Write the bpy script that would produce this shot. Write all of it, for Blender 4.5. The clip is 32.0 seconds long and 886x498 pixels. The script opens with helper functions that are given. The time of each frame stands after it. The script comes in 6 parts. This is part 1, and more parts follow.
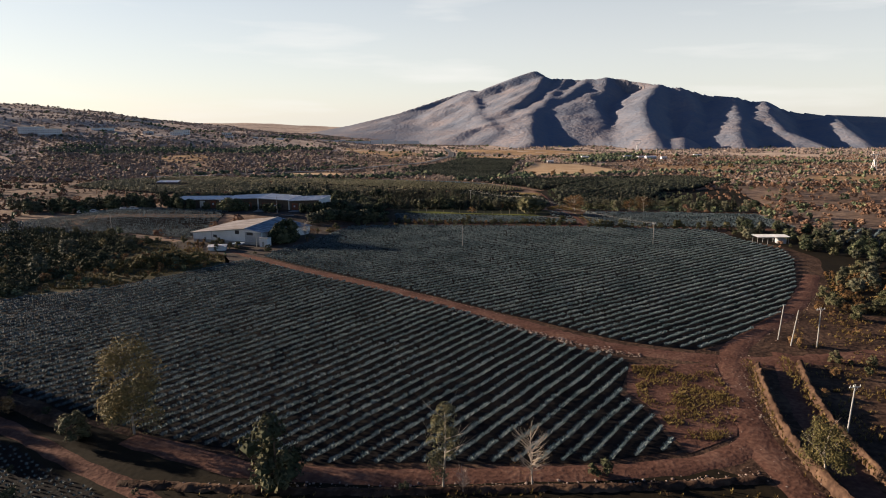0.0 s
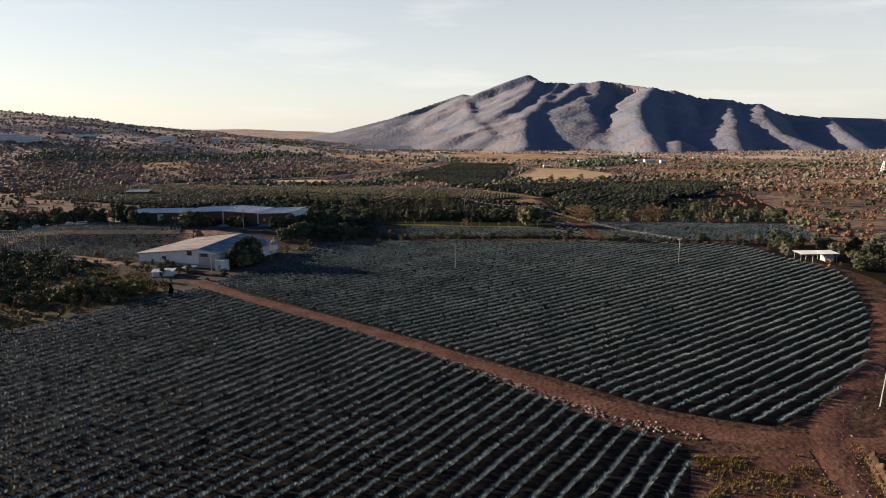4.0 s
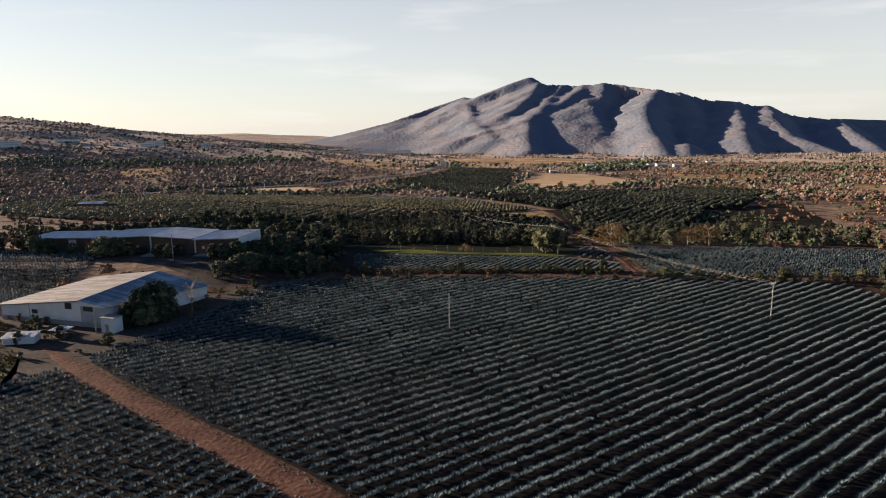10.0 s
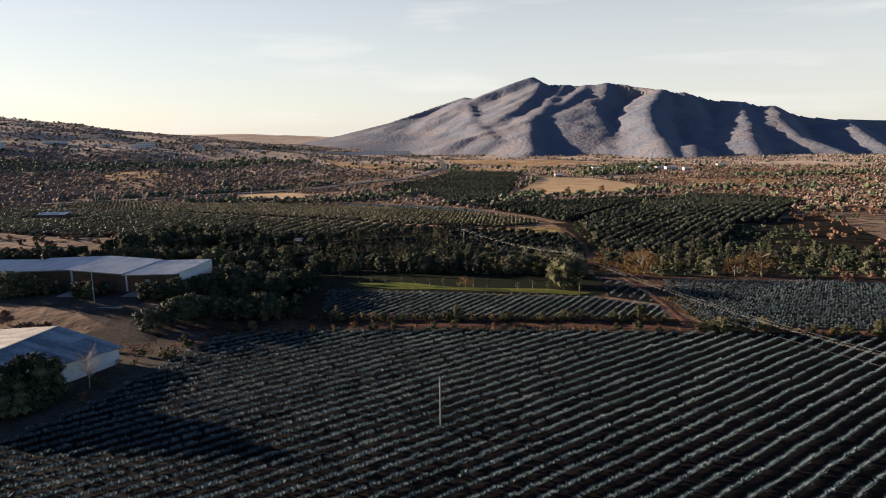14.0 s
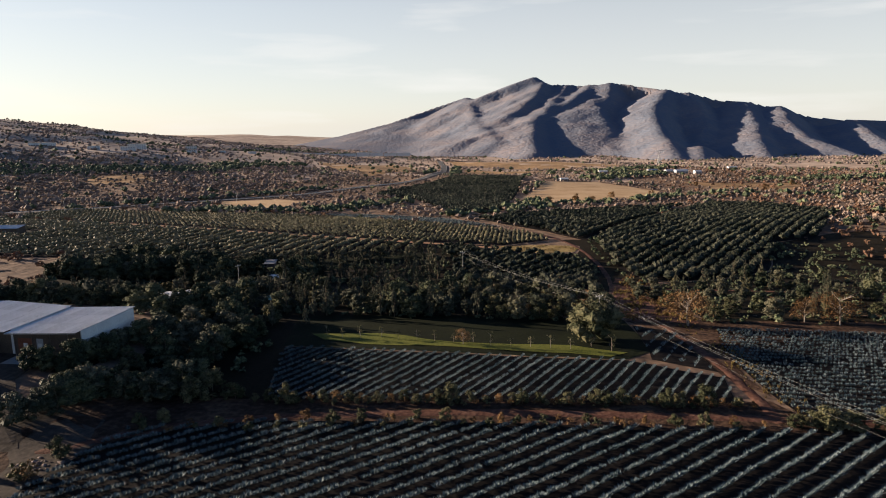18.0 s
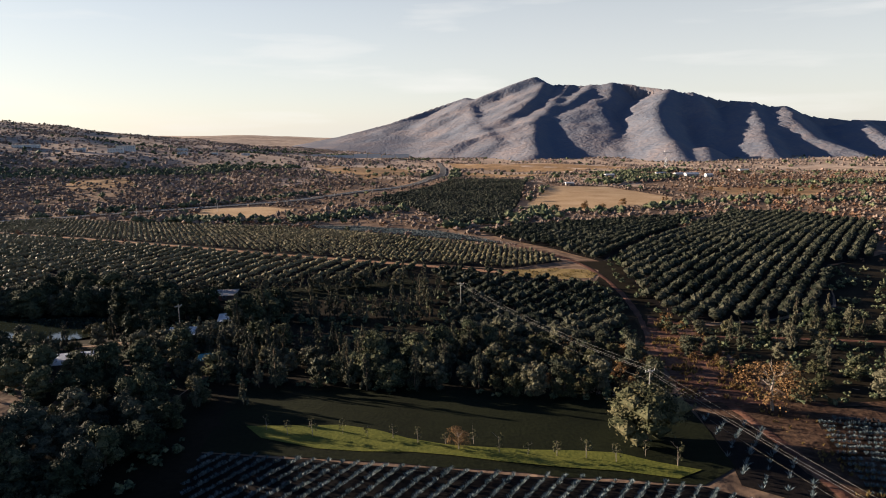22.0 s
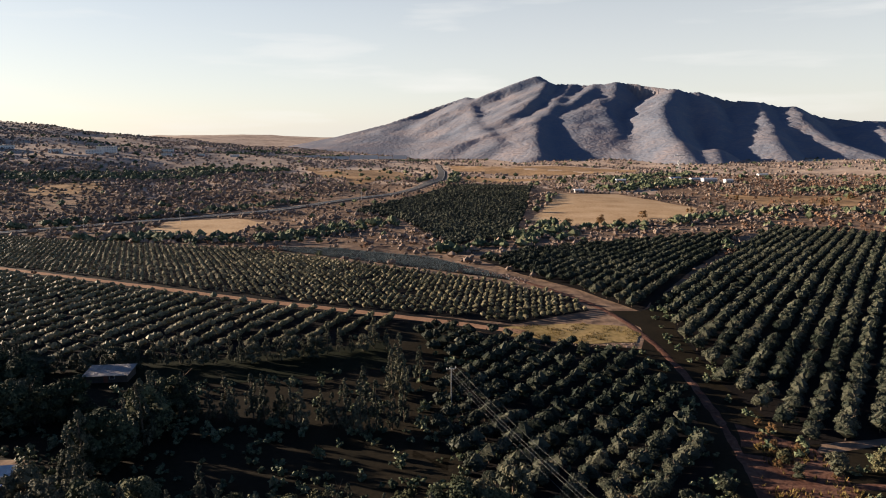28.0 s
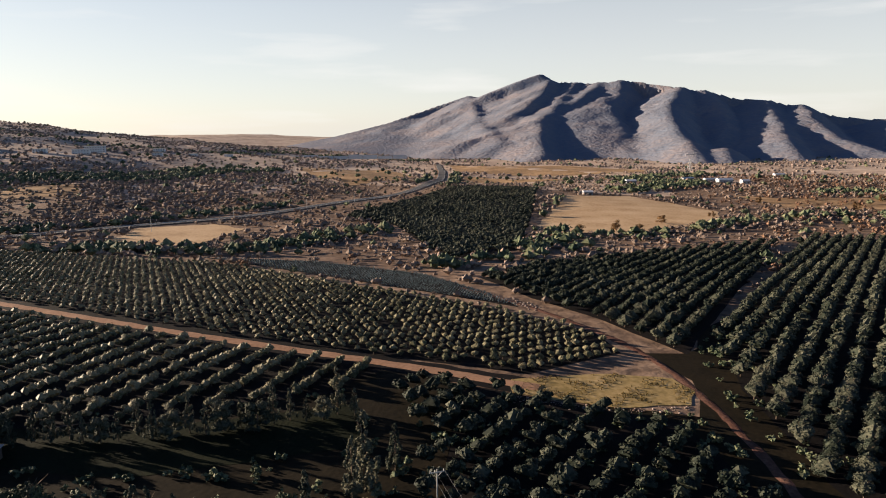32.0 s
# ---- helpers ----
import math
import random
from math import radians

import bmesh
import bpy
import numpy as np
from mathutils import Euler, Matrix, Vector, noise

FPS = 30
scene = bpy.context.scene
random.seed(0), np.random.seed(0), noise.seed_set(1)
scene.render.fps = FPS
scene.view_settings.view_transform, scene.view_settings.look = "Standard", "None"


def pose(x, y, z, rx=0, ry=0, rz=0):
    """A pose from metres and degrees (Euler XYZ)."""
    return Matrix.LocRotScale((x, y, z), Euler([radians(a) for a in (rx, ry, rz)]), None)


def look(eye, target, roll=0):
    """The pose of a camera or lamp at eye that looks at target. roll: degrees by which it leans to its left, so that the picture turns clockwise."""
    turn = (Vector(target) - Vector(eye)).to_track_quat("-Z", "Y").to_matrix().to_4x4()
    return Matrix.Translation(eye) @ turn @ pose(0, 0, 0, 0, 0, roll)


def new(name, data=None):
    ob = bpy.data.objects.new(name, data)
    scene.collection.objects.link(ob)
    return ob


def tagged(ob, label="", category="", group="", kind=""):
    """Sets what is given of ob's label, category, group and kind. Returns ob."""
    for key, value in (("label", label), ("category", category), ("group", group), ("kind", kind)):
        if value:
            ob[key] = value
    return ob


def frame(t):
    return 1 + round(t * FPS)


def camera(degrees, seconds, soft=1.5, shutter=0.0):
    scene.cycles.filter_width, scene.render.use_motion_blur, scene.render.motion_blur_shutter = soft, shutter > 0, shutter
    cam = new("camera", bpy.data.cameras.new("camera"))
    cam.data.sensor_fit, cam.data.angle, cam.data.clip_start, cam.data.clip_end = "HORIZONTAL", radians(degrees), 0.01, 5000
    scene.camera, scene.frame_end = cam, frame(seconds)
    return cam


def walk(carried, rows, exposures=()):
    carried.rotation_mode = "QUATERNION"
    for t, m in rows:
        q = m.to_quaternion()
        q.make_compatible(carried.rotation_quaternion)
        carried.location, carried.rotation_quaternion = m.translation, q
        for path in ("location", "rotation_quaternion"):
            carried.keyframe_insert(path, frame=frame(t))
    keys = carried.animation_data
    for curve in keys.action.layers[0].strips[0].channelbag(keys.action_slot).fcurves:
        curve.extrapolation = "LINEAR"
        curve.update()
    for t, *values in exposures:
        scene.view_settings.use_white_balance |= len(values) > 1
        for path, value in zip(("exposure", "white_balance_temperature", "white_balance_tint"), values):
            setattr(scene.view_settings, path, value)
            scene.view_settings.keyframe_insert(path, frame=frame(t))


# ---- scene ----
cam = camera(67.3, 32.0, soft=1.0)
PATH = [
    (0, (1.101, -8.211, 48.863), (0.985, -6.253, 48.471), -0.1),
    (1, (0.656, 2.812, 48.187), (0.55, 4.771, 47.799), -0.1),
    (2, (0.455, 12.33, 47.613), (0.351, 14.29, 47.229), -0.3),
    (3, (0.439, 21.099, 47.118), (0.339, 23.06, 46.738), -0.4),
    (6, (0.219, 52.654, 45.968), (0.119, 54.616, 45.594), -0.6),
    (8, (0.042, 75.153, 44.588), (-0.059, 77.116, 44.22), -0.7),
    (9, (0.015, 86.447, 44.575), (-0.087, 88.41, 44.208), -0.7),
    (11, (0.081, 110.082, 44.509), (-0.023, 112.046, 44.143), -0.7),
    (13, (-0.253, 132.861, 45.458), (-0.358, 134.824, 45.092), -0.7),
    (17, (-0.099, 176.888, 47.433), (-0.21, 178.851, 47.068), -0.7),
    (19, (-0.552, 200.515, 47.844), (-0.662, 202.478, 47.479), -0.7),
    (21, (-1.044, 223.79, 48.476), (-1.154, 225.753, 48.111), -0.6),
    (23, (-0.239, 247.167, 49.005), (-0.352, 249.13, 48.642), -0.9),
    (25.5, (-0.32, 277.226, 50.168), (-0.433, 279.189, 49.805), -0.7),
    (28, (-0.578, 306.531, 50.137), (-0.691, 308.495, 49.772), -0.6),
    (29, (0.352, 318.119, 49.495), (0.234, 320.081, 49.129), -0.8),
    (32, (-0.253, 353.296, 47.962), (-0.373, 355.258, 47.596), -0.7),
]
walk(cam, [(t, look(e, g, r)) for t, e, g, r in PATH], [(0, 1.8, 6400, 11), (32, 1.8, 6400, 11)])

# ---- light ----
SUN_AZ, SUN_EL = radians(-71.0), radians(10.2)
world = bpy.data.worlds.new("sky")
scene.world = world
world.use_nodes = True
wn, wl = world.node_tree.nodes, world.node_tree.links
wn.clear()
w_out, w_bg = wn.new("ShaderNodeOutputWorld"), wn.new("ShaderNodeBackground")
sky = wn.new("ShaderNodeTexSky")
sky.sky_type, sky.sun_disc = "NISHITA", False
sky.sun_elevation, sky.sun_rotation = SUN_EL, SUN_AZ
sky.altitude, sky.air_density, sky.dust_density, sky.ozone_density = 1200, 0.85, 1.2, 1.2
w_bg.inputs["Strength"].default_value = 0.042
# thin high cloud wisps
w_tc, w_map, w_noise, w_ramp, w_mix = (wn.new("ShaderNodeTexCoord"), wn.new("ShaderNodeMapping"), wn.new("ShaderNodeTexNoise"),
                                       wn.new("ShaderNodeValToRGB"), wn.new("ShaderNodeMix"))
w_map.inputs["Scale"].default_value = (2.0, 2.0, 16.0)
w_map.inputs["Rotation"].default_value = (0.0, 0.12, 0.0)
w_noise.inputs["Scale"].default_value, w_noise.inputs["Detail"].default_value = 1.6, 6.0
w_ramp.color_ramp.elements[0].position, w_ramp.color_ramp.elements[1].position = 0.56, 0.80
w_ramp.color_ramp.elements[1].color = (0.6, 0.6, 0.6, 1)
w_mix.data_type = "RGBA"
w_mix.inputs["B"].default_value = (7.0, 6.8, 6.4, 1)
wl.new(w_tc.outputs["Generated"], w_map.inputs["Vector"])
wl.new(w_map.outputs["Vector"], w_noise.inputs["Vector"])
wl.new(w_noise.outputs["Fac"], w_ramp.inputs["Fac"])
wl.new(w_ramp.outputs["Color"], w_mix.inputs["Factor"])
# pale haze that thickens toward the horizon, blue and dim opposite the sun
w_sep, w_hz, w_haze = wn.new("ShaderNodeSeparateXYZ"), wn.new("ShaderNodeValToRGB"), wn.new("ShaderNodeMix")
w_haze.data_type = "RGBA"
w_dot, w_side = wn.new("ShaderNodeVectorMath"), wn.new("ShaderNodeValToRGB")
w_dot.operation, w_dot.inputs[1].default_value = "DOT_PRODUCT", (math.sin(SUN_AZ) * 0.5, math.cos(SUN_AZ) * 0.5, 0.0)
w_half = wn.new("ShaderNodeMath")
w_half.inputs[1].default_value = 0.5
sd = w_side.color_ramp.elements
sd[0].position, sd[1].position = 0.06, 0.40
sd[0].color, sd[1].color = (0.32, 0.52, 0.72, 1), (0.64, 0.62, 0.575, 1)
w_ten = wn.new("ShaderNodeVectorMath")
w_ten.operation, w_ten.inputs[1].default_value = "MULTIPLY", (10.0, 10.0, 10.0)
wl.new(w_tc.outputs["Generated"], w_dot.inputs[0])
wl.new(w_dot.outputs["Value"], w_half.inputs[0])
wl.new(w_half.outputs[0], w_side.inputs["Fac"])
wl.new(w_side.outputs["Color"], w_ten.inputs[0])
wl.new(w_ten.outputs["Vector"], w_haze.inputs["B"])
he = w_hz.color_ramp.elements
he[0].position, he[1].position = 0.0, 0.34
he[0].color, he[1].color = (0.72, 0.72, 0.72, 1), (0.0, 0.0, 0.0, 1)
for p_, v_ in ((0.09, 0.64), (0.18, 0.50), (0.26, 0.14)):
    he.new(p_).color = (v_, v_, v_, 1)
wl.new(w_tc.outputs["Generated"], w_sep.inputs["Vector"])
wl.new(w_sep.outputs["Z"], w_hz.inputs["Fac"])
wl.new(w_hz.outputs["Color"], w_haze.inputs["Factor"])
# clear deep blue overhead
w_zr, w_zen = wn.new("ShaderNodeValToRGB"), wn.new("ShaderNodeMix")
w_zen.data_type, w_zen.blend_type = "RGBA", "MULTIPLY"
w_zen.inputs["Factor"].default_value = 1.0
ze = w_zr.color_ramp.elements
ze[0].position, ze[1].position = 0.16, 0.55
ze[0].color, ze[1].color = (1.0, 1.0, 1.0, 1), (0.17, 0.46, 0.84, 1)
wl.new(w_sep.outputs["Z"], w_zr.inputs["Fac"])
wl.new(sky.outputs["Color"], w_zen.inputs["A"])
wl.new(w_zr.outputs["Color"], w_zen.inputs["B"])
wl.new(w_zen.outputs["Result"], w_haze.inputs["A"])
wl.new(w_haze.outputs["Result"], w_mix.inputs["A"])
wl.new(w_mix.outputs["Result"], w_bg.inputs["Color"])
wl.new(w_bg.outputs["Background"], w_out.inputs["Surface"])

sun_data = bpy.data.lights.new("sun", "SUN")
sun_data.energy, sun_data.angle, sun_data.color = 5.0, radians(0.6), (1.0, 0.80, 0.60)
sun = new("sun", sun_data)
SUN_DIR = Vector((math.sin(SUN_AZ) * math.cos(SUN_EL), math.cos(SUN_AZ) * math.cos(SUN_EL), math.sin(SUN_EL)))
sun.matrix_world = look(SUN_DIR * 300, (0, 0, 0))


# ---- materials ----
def surf(name, colors, big=0.05, fine=1.2, rough=0.9, bump=0.3, metal=0.0, coords="world", island=False, each=False, spec=0.04, dist=0.1):
    """A surface of two or three colours mixed by coarse and fine noise, with relief."""
    m = bpy.data.materials.new(name)
    m.use_nodes = True
    n, l = m.node_tree.nodes, m.node_tree.links
    b = n["Principled BSDF"]
    b.inputs["Roughness"].default_value, b.inputs["Metallic"].default_value = rough, metal
    b.inputs["Specular IOR Level"].default_value = spec
    if coords == "world":
        src = n.new("ShaderNodeNewGeometry").outputs["Position"]
    else:
        src = n.new("ShaderNodeTexCoord").outputs["Object"]
    n1, n2 = n.new("ShaderNodeTexNoise"), n.new("ShaderNodeTexNoise")
    for t, s, d in ((n1, big, 5.0), (n2, fine, 4.0)):
        t.inputs["Scale"].default_value, t.inputs["Detail"].default_value = s, d
        l.new(src, t.inputs["Vector"])
    add = n.new("ShaderNodeMath")
    add.operation = "ADD"
    half = n.new("ShaderNodeMath")
    half.operation, half.inputs[1].default_value = "MULTIPLY", 0.5
    l.new(n1.outputs["Fac"], add.inputs[0])
    l.new(n2.outputs["Fac"], add.inputs[1])
    l.new(add.outputs[0], half.inputs[0])
    val = half.outputs[0]
    for use, node, out, amount in ((island, "ShaderNodeNewGeometry", "Random Per Island", 0.30), (each, "ShaderNodeObjectInfo", "Random", 0.28)):
        if use:
            r, c, a = n.new(node), n.new("ShaderNodeMath"), n.new("ShaderNodeMath")
            c.operation, c.inputs[1].default_value, c.inputs[2].default_value = "MULTIPLY_ADD", amount, -amount / 2
            a.operation = "ADD"
            l.new(r.outputs[out], c.inputs[0])
            l.new(c.outputs[0], a.inputs[0])
            l.new(val, a.inputs[1])
            val = a.outputs[0]
    ramp = n.new("ShaderNodeValToRGB")
    el = ramp.color_ramp.elements
    el[0].position, el[1].position = 0.36, 0.64
    el[0].color, el[1].color = (*colors[0], 1), (*colors[-1], 1)
    if len(colors) == 3:
        e = el.new(0.5)
        e.color = (*colors[1], 1)
    l.new(val, ramp.inputs["Fac"])
    l.new(ramp.outputs["Color"], b.inputs["Base Color"])
    if bump:
        bp = n.new("ShaderNodeBump")
        bp.inputs["Strength"].default_value, bp.inputs["Distance"].default_value = bump, dist
        l.new(n2.outputs["Fac"], bp.inputs["Height"])
        l.new(bp.outputs["Normal"], b.inputs["Normal"])
    return m


M = {
    "scrub": surf("scrubland", [(0.075, 0.052, 0.039), (0.15, 0.102, 0.072), (0.26, 0.18, 0.125)], 0.012, 0.25, bump=0.8, dist=0.6),
    # dry grass lightened so the far plain carries haze in its colour
    "far_plain": surf("hazed_dry_grass", [(0.22, 0.165, 0.13), (0.37, 0.285, 0.22), (0.50, 0.39, 0.30)], 0.006, 0.05, bump=0.6, dist=1.0),
    # near black: the shade between plants is put into the soil colour
    "soil": surf("shaded_soil", [(0.006, 0.0058, 0.006), (0.013, 0.0108, 0.0104)], 0.06, 1.5, bump=0.6),
    "track": surf("red_earth", [(0.055, 0.027, 0.02), (0.092, 0.046, 0.033), (0.138, 0.077, 0.056)], 0.15, 1.3, bump=0.55, dist=0.25),
    "weedy": surf("olive_brown_weedy_ground", [(0.022, 0.02, 0.010), (0.05, 0.043, 0.02), (0.10, 0.08, 0.038)], 0.1, 1.2, bump=0.9, dist=0.3),
    "rough": surf("rough_red_brown_earth", [(0.022, 0.014, 0.01), (0.05, 0.03, 0.021), (0.10, 0.062, 0.04)], 0.12, 0.9, bump=0.9, dist=0.3),
    "yard": surf("grey_brown_yard_earth", [(0.035, 0.028, 0.022), (0.06, 0.05, 0.042), (0.095, 0.075, 0.06)], 0.12, 1.2, bump=0.5),
    "light_track": surf("pale_earth", [(0.20, 0.115, 0.072), (0.30, 0.18, 0.115)], 0.1, 1.0, bump=0.4),
    "straw": surf("dry_straw", [(0.27, 0.18, 0.10), (0.38, 0.265, 0.155), (0.45, 0.33, 0.21)], 0.04, 0.6, bump=0.7),
    "pasture": surf("dry_pasture", [(0.1309, 0.0847, 0.0462), (0.2618, 0.1694, 0.0924), (0.385, 0.2541, 0.1386)], 0.02, 0.15, bump=0.6, dist=0.4),
    # grass darkened so that the trees' shade is in its colour
    "meadow": surf("meadow_painted_shade", [(0.0055, 0.0075, 0.0038), (0.0125, 0.0155, 0.0068)], 0.1, 1.6, bump=0.6),
    "dark_wall": surf("dark_brown_brick_wall", [(0.06, 0.05, 0.044), (0.11, 0.085, 0.07)], 0.3, 3.0, bump=0.2, coords="object"),
    "lawn": surf("grass", [(0.062, 0.075, 0.017), (0.13, 0.13, 0.03)], 0.1, 2.0, bump=0.8),
    "asphalt": surf("asphalt", [(0.0684, 0.0684, 0.07144), (0.114, 0.111, 0.1064)], 0.1, 2.0, bump=0.2),
    # blue-grey cast puts the distance haze into the scrub colour
    "mountain": surf("hazy_mountain_scrub", [(0.118, 0.138, 0.178), (0.148, 0.152, 0.178), (0.205, 0.178, 0.182)], 0.006, 0.07, bump=0.8, dist=5.0),
    # very pale, with haze in the colour
    "hazy_far_ridge": surf("hazy_far_ridge", [(0.42, 0.43, 0.45), (0.5, 0.5, 0.5)], 0.004, 0.03, bump=0.5, dist=5.0),
    "agave": surf("agave_leaf", [(0.042, 0.066, 0.076), (0.097, 0.132, 0.146), (0.188, 0.224, 0.233)], 0.08, 1.0, rough=0.7, bump=0, island=True, spec=0.05),
    "leaf_green": surf("broad_leaf", [(0.019, 0.027, 0.017), (0.045, 0.054, 0.032), (0.105, 0.107, 0.06)], 0.4, 2.0, rough=0.8, bump=0, coords="object", island=True, each=True),
    "leaf_olive": surf("olive_leaf", [(0.034, 0.038, 0.020), (0.068, 0.069, 0.038), (0.125, 0.112, 0.062)], 0.4, 2.0, rough=0.8, bump=0, coords="object", island=True, each=True),
    "leaf_grey": surf("casuarina_needle", [(0.03, 0.036, 0.025), (0.063, 0.067, 0.046), (0.12, 0.113, 0.074)], 0.4, 2.0, rough=0.7, bump=0, coords="object", island=True, each=True),
    "leaf_dry": surf("dry_leaf", [(0.065, 0.037, 0.017), (0.13, 0.075, 0.034), (0.20, 0.122, 0.058)], 0.4, 2.0, rough=0.8, bump=0, coords="object", island=True, each=True),
    "leaf_gold": surf("golden_leaf", [(0.05, 0.046, 0.019), (0.098, 0.082, 0.034), (0.165, 0.128, 0.054)], 0.4, 2.0, rough=0.7, bump=0, coords="object", island=True, each=True),
    "leaf_young": surf("young_orchard_leaf", [(0.056, 0.058, 0.033), (0.115, 0.11, 0.064), (0.20, 0.175, 0.108)], 0.02, 0.6, rough=0.6, bump=0, island=True, each=True),
    # paler than the near twig bushes, to paint haze
    "leaf_far": surf("hazed_far_bush", [(0.13, 0.105, 0.092), (0.21, 0.165, 0.14), (0.31, 0.235, 0.19)], 0.01, 0.25, rough=0.85, bump=0),
    "leaf_twig": surf("bare_twig_bush", [(0.11, 0.087, 0.073), (0.19, 0.145, 0.117), (0.28, 0.21, 0.162)], 0.01, 0.25, rough=0.85, bump=0),
    "leaf_rust": surf("rust_bush_leaf", [(0.08, 0.05, 0.036), (0.155, 0.092, 0.062), (0.24, 0.15, 0.095)], 0.015, 0.25, rough=0.85, bump=0),
    "leaf_orchard": surf("orchard_leaf", [(0.0135, 0.0185, 0.0135), (0.032, 0.038, 0.027), (0.074, 0.075, 0.052)], 0.02, 0.6, rough=0.55, bump=0, island=True, each=True),
    # leaf litter taken down to near black to hold the tree shade
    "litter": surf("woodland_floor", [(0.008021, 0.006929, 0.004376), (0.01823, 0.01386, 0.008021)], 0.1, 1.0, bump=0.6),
    "leaf_wood": surf("woodland_leaf", [(0.036, 0.05, 0.031), (0.078, 0.095, 0.054), (0.148, 0.154, 0.09)], 0.05, 0.8, rough=0.65, bump=0, island=True),
    "bark": surf("bark", [(0.0675, 0.04875, 0.03375), (0.1425, 0.1125, 0.08625)], 1.0, 8.0, bump=0.6, coords="object"),
    "pale_bark": surf("pale_bark", [(0.21, 0.175, 0.14), (0.336, 0.294, 0.252)], 1.0, 8.0, bump=0.4, coords="object"),
    "concrete": surf("concrete", [(0.2178, 0.2112, 0.198), (0.3168, 0.3102, 0.2904)], 0.3, 4.0, bump=0.2, coords="object"),
    "white_wall": surf("white_painted_wall", [(0.4588, 0.4588, 0.4514), (0.592, 0.592, 0.5846)], 0.25, 3.0, bump=0.1, coords="object"),
    "grey_wall": surf("grey_render", [(0.2376, 0.2442, 0.2508), (0.3432, 0.3498, 0.3564)], 0.3, 3.0, bump=0.15, coords="object"),
    "dry_grass": surf("dry_yellow_grass", [(0.17, 0.125, 0.05), (0.27, 0.195, 0.085), (0.34, 0.25, 0.13)], 0.08, 0.8, bump=0.8),
    # roof sheet with the blue of the shaded slope in its colour
    "shade_sheet": surf("shade_blue_roof_sheet", [(0.085, 0.11, 0.135), (0.15, 0.185, 0.21), (0.30, 0.34, 0.36)], 0.3, 2.5, rough=0.5, bump=0.15, coords="object", each=True, spec=0.4),
    "sheet": surf("weathered_roof_sheet", [(0.1432, 0.1198, 0.1037), (0.2257, 0.1982, 0.1795), (0.2864, 0.2602, 0.2394)], 0.3, 2.5, rough=0.55, bump=0.15, coords="object", each=True, metal=0.0, spec=0.4),
    "white_sheet": surf("white_roof_sheet", [(0.4901, 0.4822, 0.4742), (0.6323, 0.6244, 0.6165)], 0.2, 2.0, rough=0.5, bump=0.1, coords="object", each=True),
    "teal_sheet": surf("teal_roof_sheet", [(0.05, 0.16, 0.17), (0.09, 0.24, 0.25)], 0.3, 2.0, rough=0.5, bump=0.1, coords="object"),
    "red_door": surf("red_brown_door", [(0.1275, 0.0525, 0.0375), (0.1875, 0.0825, 0.05625)], 0.6, 4.0, bump=0.1, coords="object"),
    "dark": surf("dark_opening", [(0.012, 0.012, 0.014), (0.03, 0.03, 0.032)], 0.6, 4.0, bump=0, coords="object", rough=0.3, spec=0.4),
    "metal": surf("galvanised_steel", [(0.209, 0.2145, 0.22), (0.3025, 0.308, 0.3135)], 0.5, 4.0, rough=0.45, bump=0, coords="object", metal=0.6),
    "wire": surf("aluminium_wire", [(0.16, 0.16, 0.155), (0.22, 0.22, 0.21)], 0.5, 4.0, rough=0.5, bump=0, metal=0.3),
    "stone": surf("field_stone", [(0.144, 0.1008, 0.0792), (0.2592, 0.2088, 0.18)], 0.3, 2.0, bump=0.5, island=True),
    "weed": surf("dry_weed", [(0.07312, 0.05063, 0.01688), (0.1406, 0.1013, 0.03656), (0.2137, 0.1575, 0.06187)], 0.1, 1.0, bump=0, island=True),
    "paint": surf("road_paint", [(0.42, 0.42, 0.406), (0.525, 0.525, 0.504)], 0.5, 3.0, bump=0, coords="object"),
}
water_mat = bpy.data.materials.new("pond_water")
water_mat.use_nodes = True
_b = water_mat.node_tree.nodes["Principled BSDF"]
_b.inputs["Base Color"].default_value, _b.inputs["Roughness"].default_value = (0.02, 0.025, 0.018, 1), 0.06
_n, _p = water_mat.node_tree.nodes.new("ShaderNodeTexNoise"), water_mat.node_tree.nodes.new("ShaderNodeBump")
_n.inputs["Scale"].default_value, _p.inputs["Strength"].default_value, _p.inputs["Distance"].default_value = 1.5, 0.15, 0.03
water_mat.node_tree.links.new(_n.outputs["Fac"], _p.inputs["Height"])
water_mat.node_tree.links.new(_p.outputs["Normal"], _b.inputs["Normal"])


# ---- terrain ----
KY = [-400, 300, 350, 420, 445, 481, 573, 650, 740, 860, 1105, 1444, 2000, 2600, 6000]
KZ = [0, 0, -0.5, -8.5, -10.3, -8.2, -9, -14, -18.5, -22, -24, -32, -48, -58, -60]


def ss(a, b, v):
    t = np.clip((v - a) / (b - a), 0, 1)
    return t * t * (3 - 2 * t)


